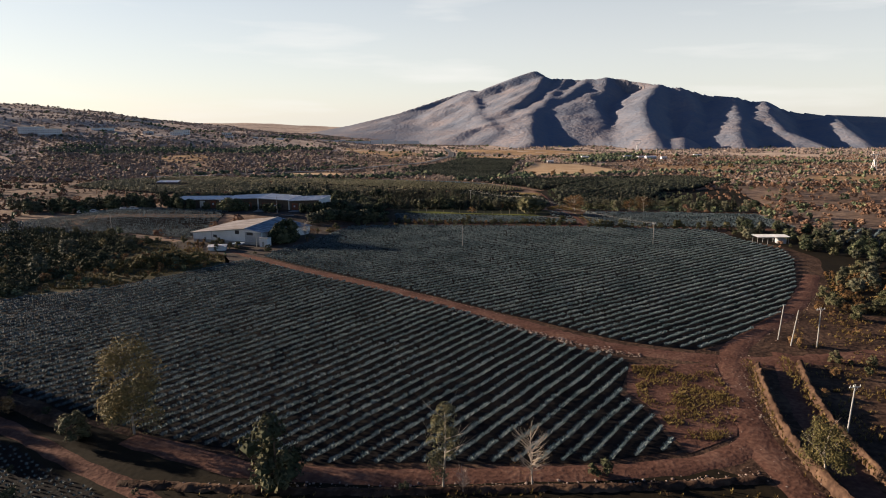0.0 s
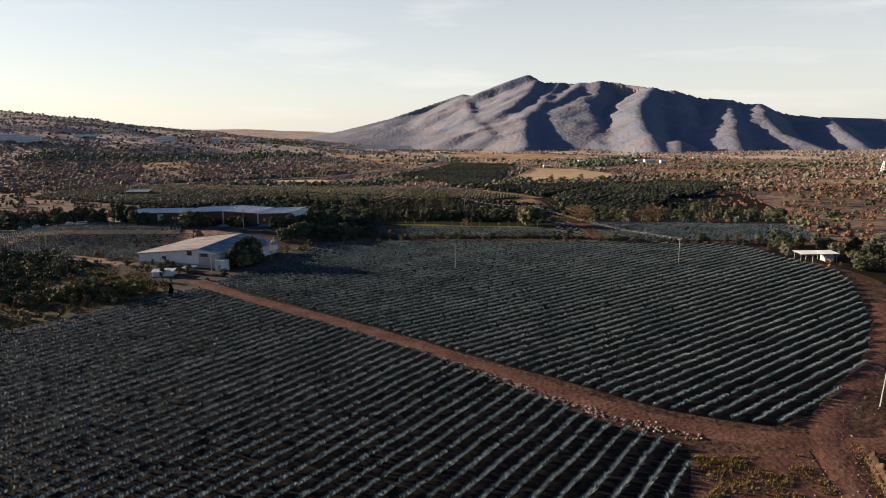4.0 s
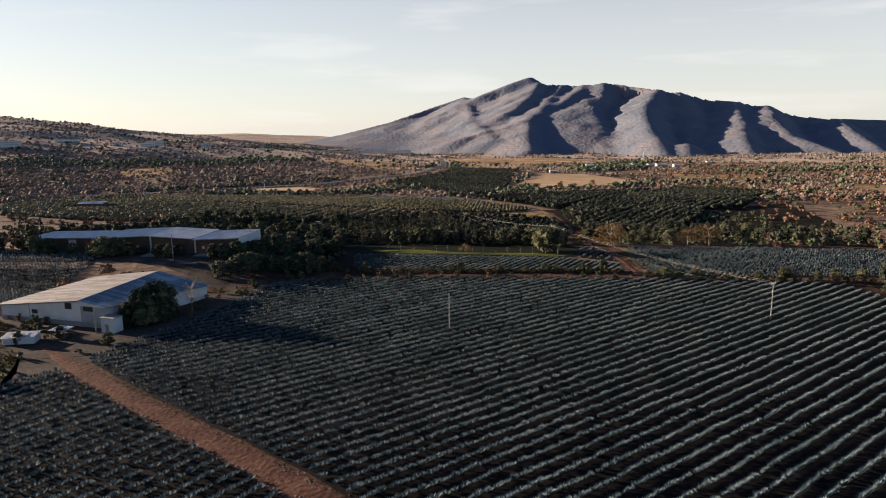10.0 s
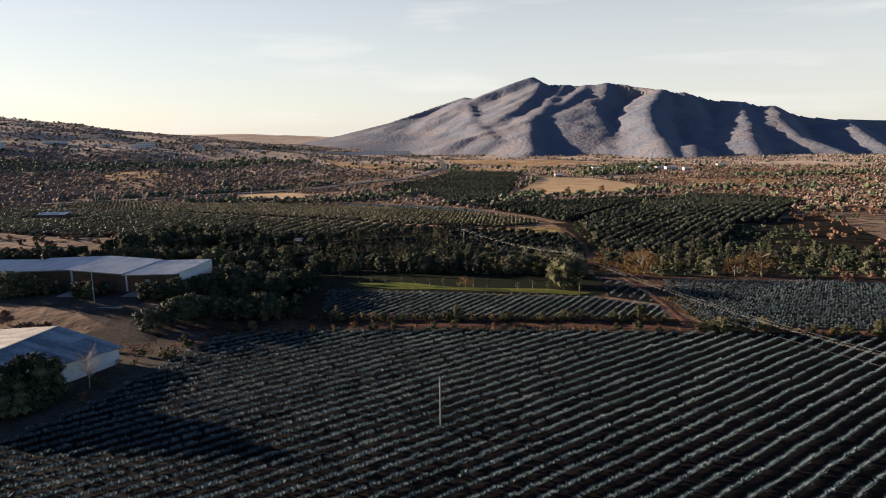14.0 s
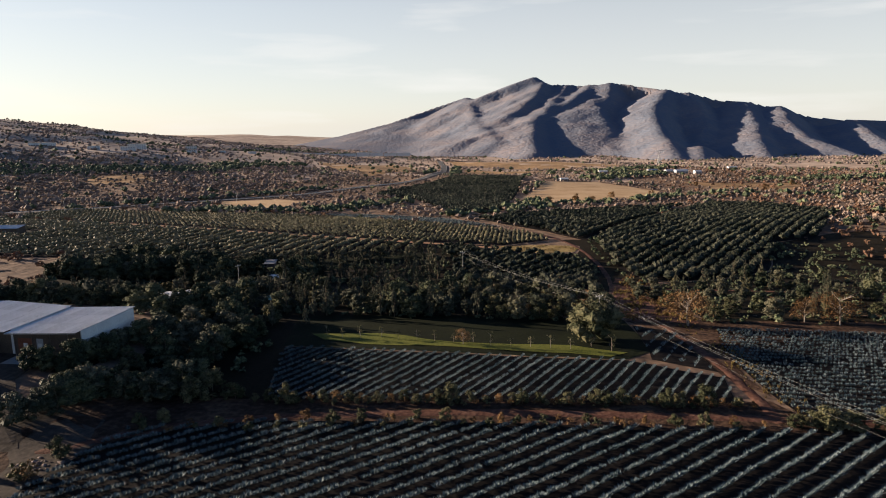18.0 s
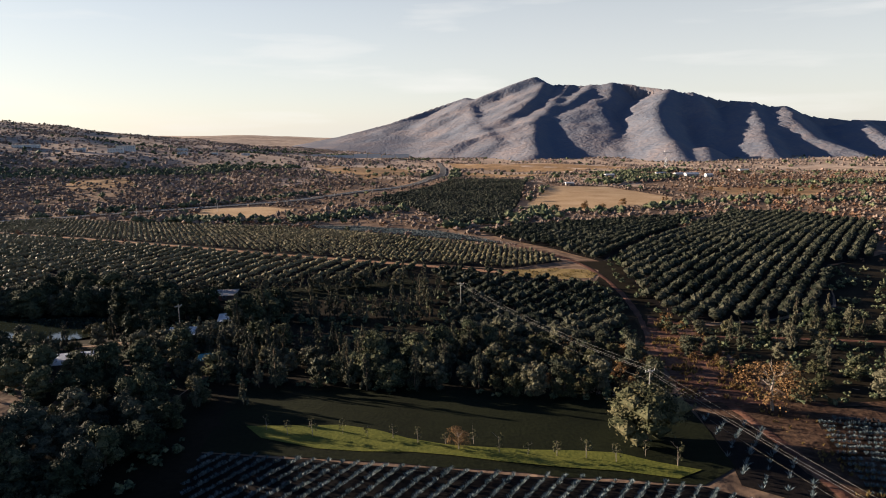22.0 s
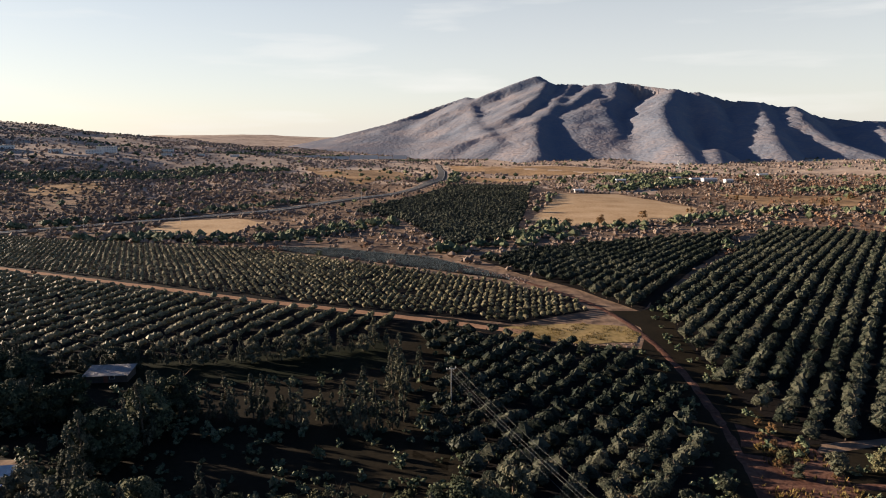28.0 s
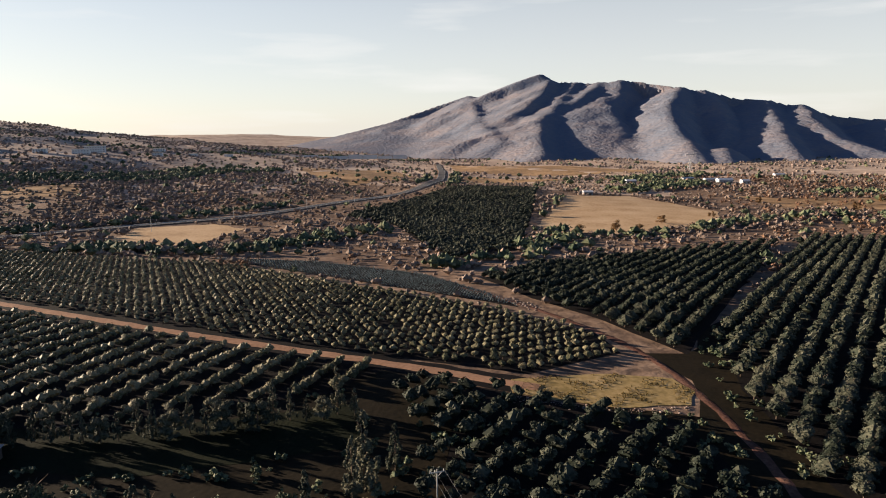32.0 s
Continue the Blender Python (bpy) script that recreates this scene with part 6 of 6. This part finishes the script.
def stones(line, count, width, lo, hi, label):
    c, s = along(line, 0.5)
    i = rng.integers(0, len(c), count)
    o = rng.normal(size=count)[:, None] * width
    p = c[i] + s[i] * o
    me = scatter_mesh("field_stones", STONES, p[:, 0], p[:, 1], rng.uniform(0, 6.28, count), lo + (hi - lo) * rng.uniform(size=count) ** 3, M["stone"], -0.08)
    tagged(new("field_stones", me), label, "stones", kind="stuff")


stones([(-6, 156.5), (8, 144), (16, 136.5), (24, 130), (34, 124.5)], 420, 0.7, 0.2, 0.8, "pale rubble stones along the road edge")
stones([(-40, 71.5), (0, 73.2), (24, 75.4), (40, 78.5)], 320, 0.6, 0.15, 0.6, "pale stones lying along the lower track")
stones([(44, 92), (47, 104), (50, 116)], 160, 1.4, 0.12, 0.5, "scattered stones beside the rutted track")
stones([(18, 555), (9, 566), (-4, 582)], 140, 1.5, 0.4, 1.3, "pale boulders heaped beside the red path")
stones([(20, 357), (34, 354), (44, 356)], 130, 1.2, 0.3, 0.9, "grey boulders under the power pole")
stones([(6, 486), (26, 480), (41, 481)], 150, 0.9, 0.3, 0.9, "boulders along the edge of the straw verge")


def tuft(seed):
    r = np.random.default_rng(seed)
    v, f = [], []
    for i in range(9):
        a, t = r.uniform(0, 6.28), r.uniform(0.2, 0.9)
        d = np.array([math.cos(a) * t, math.sin(a) * t, 1.0])
        s = np.array([-math.sin(a), math.cos(a), 0]) * 0.09
        k = len(v)
        v += [np.array([0, 0, -0.05]) - s, np.array([0, 0, -0.05]) + s, d * r.uniform(0.35, 0.8)]
        f += [(k, k + 1, k + 2)]
    return np.array(v), np.array(f)


TUFTS = [tuft(s) for s in range(4)]


def weeds(poly, count, lo, hi, label):
    p = np.array(poly)
    x, y = rng.uniform(p[:, 0].min(), p[:, 0].max(), count), rng.uniform(p[:, 1].min(), p[:, 1].max(), count)
    n = np.array([noise.noise(Vector((a / 5, b / 5, 2.0))) for a, b in zip(x, y)])
    ok = inside(poly, x, y) & (rng.uniform(size=count) < 0.42 + 1.7 * n)
    me = scatter_mesh("dry_weeds", TUFTS, x[ok], y[ok], rng.uniform(0, 6.28, ok.sum()), rng.uniform(lo, hi, ok.sum()), M["weed"])
    tagged(new("dry_weeds", me), label, "weeds", kind="stuff")


drape("bare_corner", [(31, 120), (48, 121.5), (46, 104), (41, 90), (32, 84), (30.5, 92), (30, 100), (27.5, 106)], M["track"], 0.07, "bare red earth corner with dry weeds", "ground")
weeds([(31, 119), (46, 120), (46.5, 104), (41, 90), (33, 86), (29, 104)], 7500, 0.3, 0.85, "yellow dry weeds on bare red earth")
weeds([(62, 120), (96, 138), (110, 110), (96, 60), (57, 60)], 9000, 0.35, 0.9, "yellow dry weeds beside the tracks")
weeds([(-60, 56), (60, 60), (60, 74), (20, 74), (-40, 70)], 1800, 0.4, 1.0, "dry weeds along the lower track")
weeds([(6, 496), (28, 500), (42, 497), (45, 490), (42, 484), (26, 482), (6, 488)], 1800, 0.4, 0.9, "dry straw grass in the corner between tracks")
weeds([(56, 290), (56, 348), (48, 350), (49, 292)], 500, 0.5, 1.1, "dry weeds beside the red path")
weeds([(37, 353), (56, 352), (60, 420), (50, 428), (42, 398)], 2600, 0.6, 1.4, "dry reddish weeds beside the path")
for bank_line in ([(55, 122), (51.0, 106), (47.6, 90), (48.2, 76)], [(62.5, 124), (59.5, 108), (57.0, 94), (55.5, 78)]):
    bc, bs = along(bank_line, 0.12)
    o = rng.normal(size=len(bc))[:, None] * 0.8
    p = bc + bs * o
    me = scatter_mesh("dry_weeds", TUFTS, p[:, 0], p[:, 1], rng.uniform(0, 6.28, len(p)), rng.uniform(0.3, 0.9, len(p)), M["weed"], -0.6)
    tagged(new("dry_weeds", me), "dry grass tufts on the earth bank", "weeds", kind="stuff")
    stones(bank_line, 120, 0.9, 0.12, 0.5, "loose stones on the earth bank")
stones([(92, 178), (80, 160), (63, 141), (52, 126), (48, 108), (43, 89), (44, 70)], 700, 2.2, 0.08, 0.4, "clods and stones on the rutted track")
stones([(-75, 212), (-62, 201), (-46, 188.6), (-32, 179.5), (-21, 170)], 320, 0.45, 0.08, 0.4, "clods along the edge of the farm road")
stones([(-64, 207.5), (-46.5, 194.5), (-32.7, 184), (-22, 175.8), (-12, 168), (-4, 161), (8, 151)], 420, 0.4, 0.08, 0.35, "clods along the edge of the farm road")
weeds([(66, 130), (96, 137), (140, 130), (168, 168), (112, 205), (92, 172), (78, 152)], 9000, 0.4, 1.0, "dry grass on the rough verge")
weeds([(98, 176), (110, 205), (150, 210), (140, 140), (100, 132)], 3600, 0.4, 1.0, "dry grass between shrubs beside the track")
weeds([(-124, 244), (-104, 231), (-92, 221), (-86, 211), (-107, 176), (-127, 162), (-129, 205)], 9000, 0.5, 1.2, "olive-brown dry grass among low scrub")
stones([(-67, 274.5), (-63.5, 274), (-61, 275)], 46, 1.0, 0.4, 1.1, "heap of pale rubble beside the yard")
weeds([(-84, 208), (-60, 195), (-40, 180), (-39, 184), (-60, 200), (-82, 214)], 900, 0.3, 0.7, "low grass on the road verge")
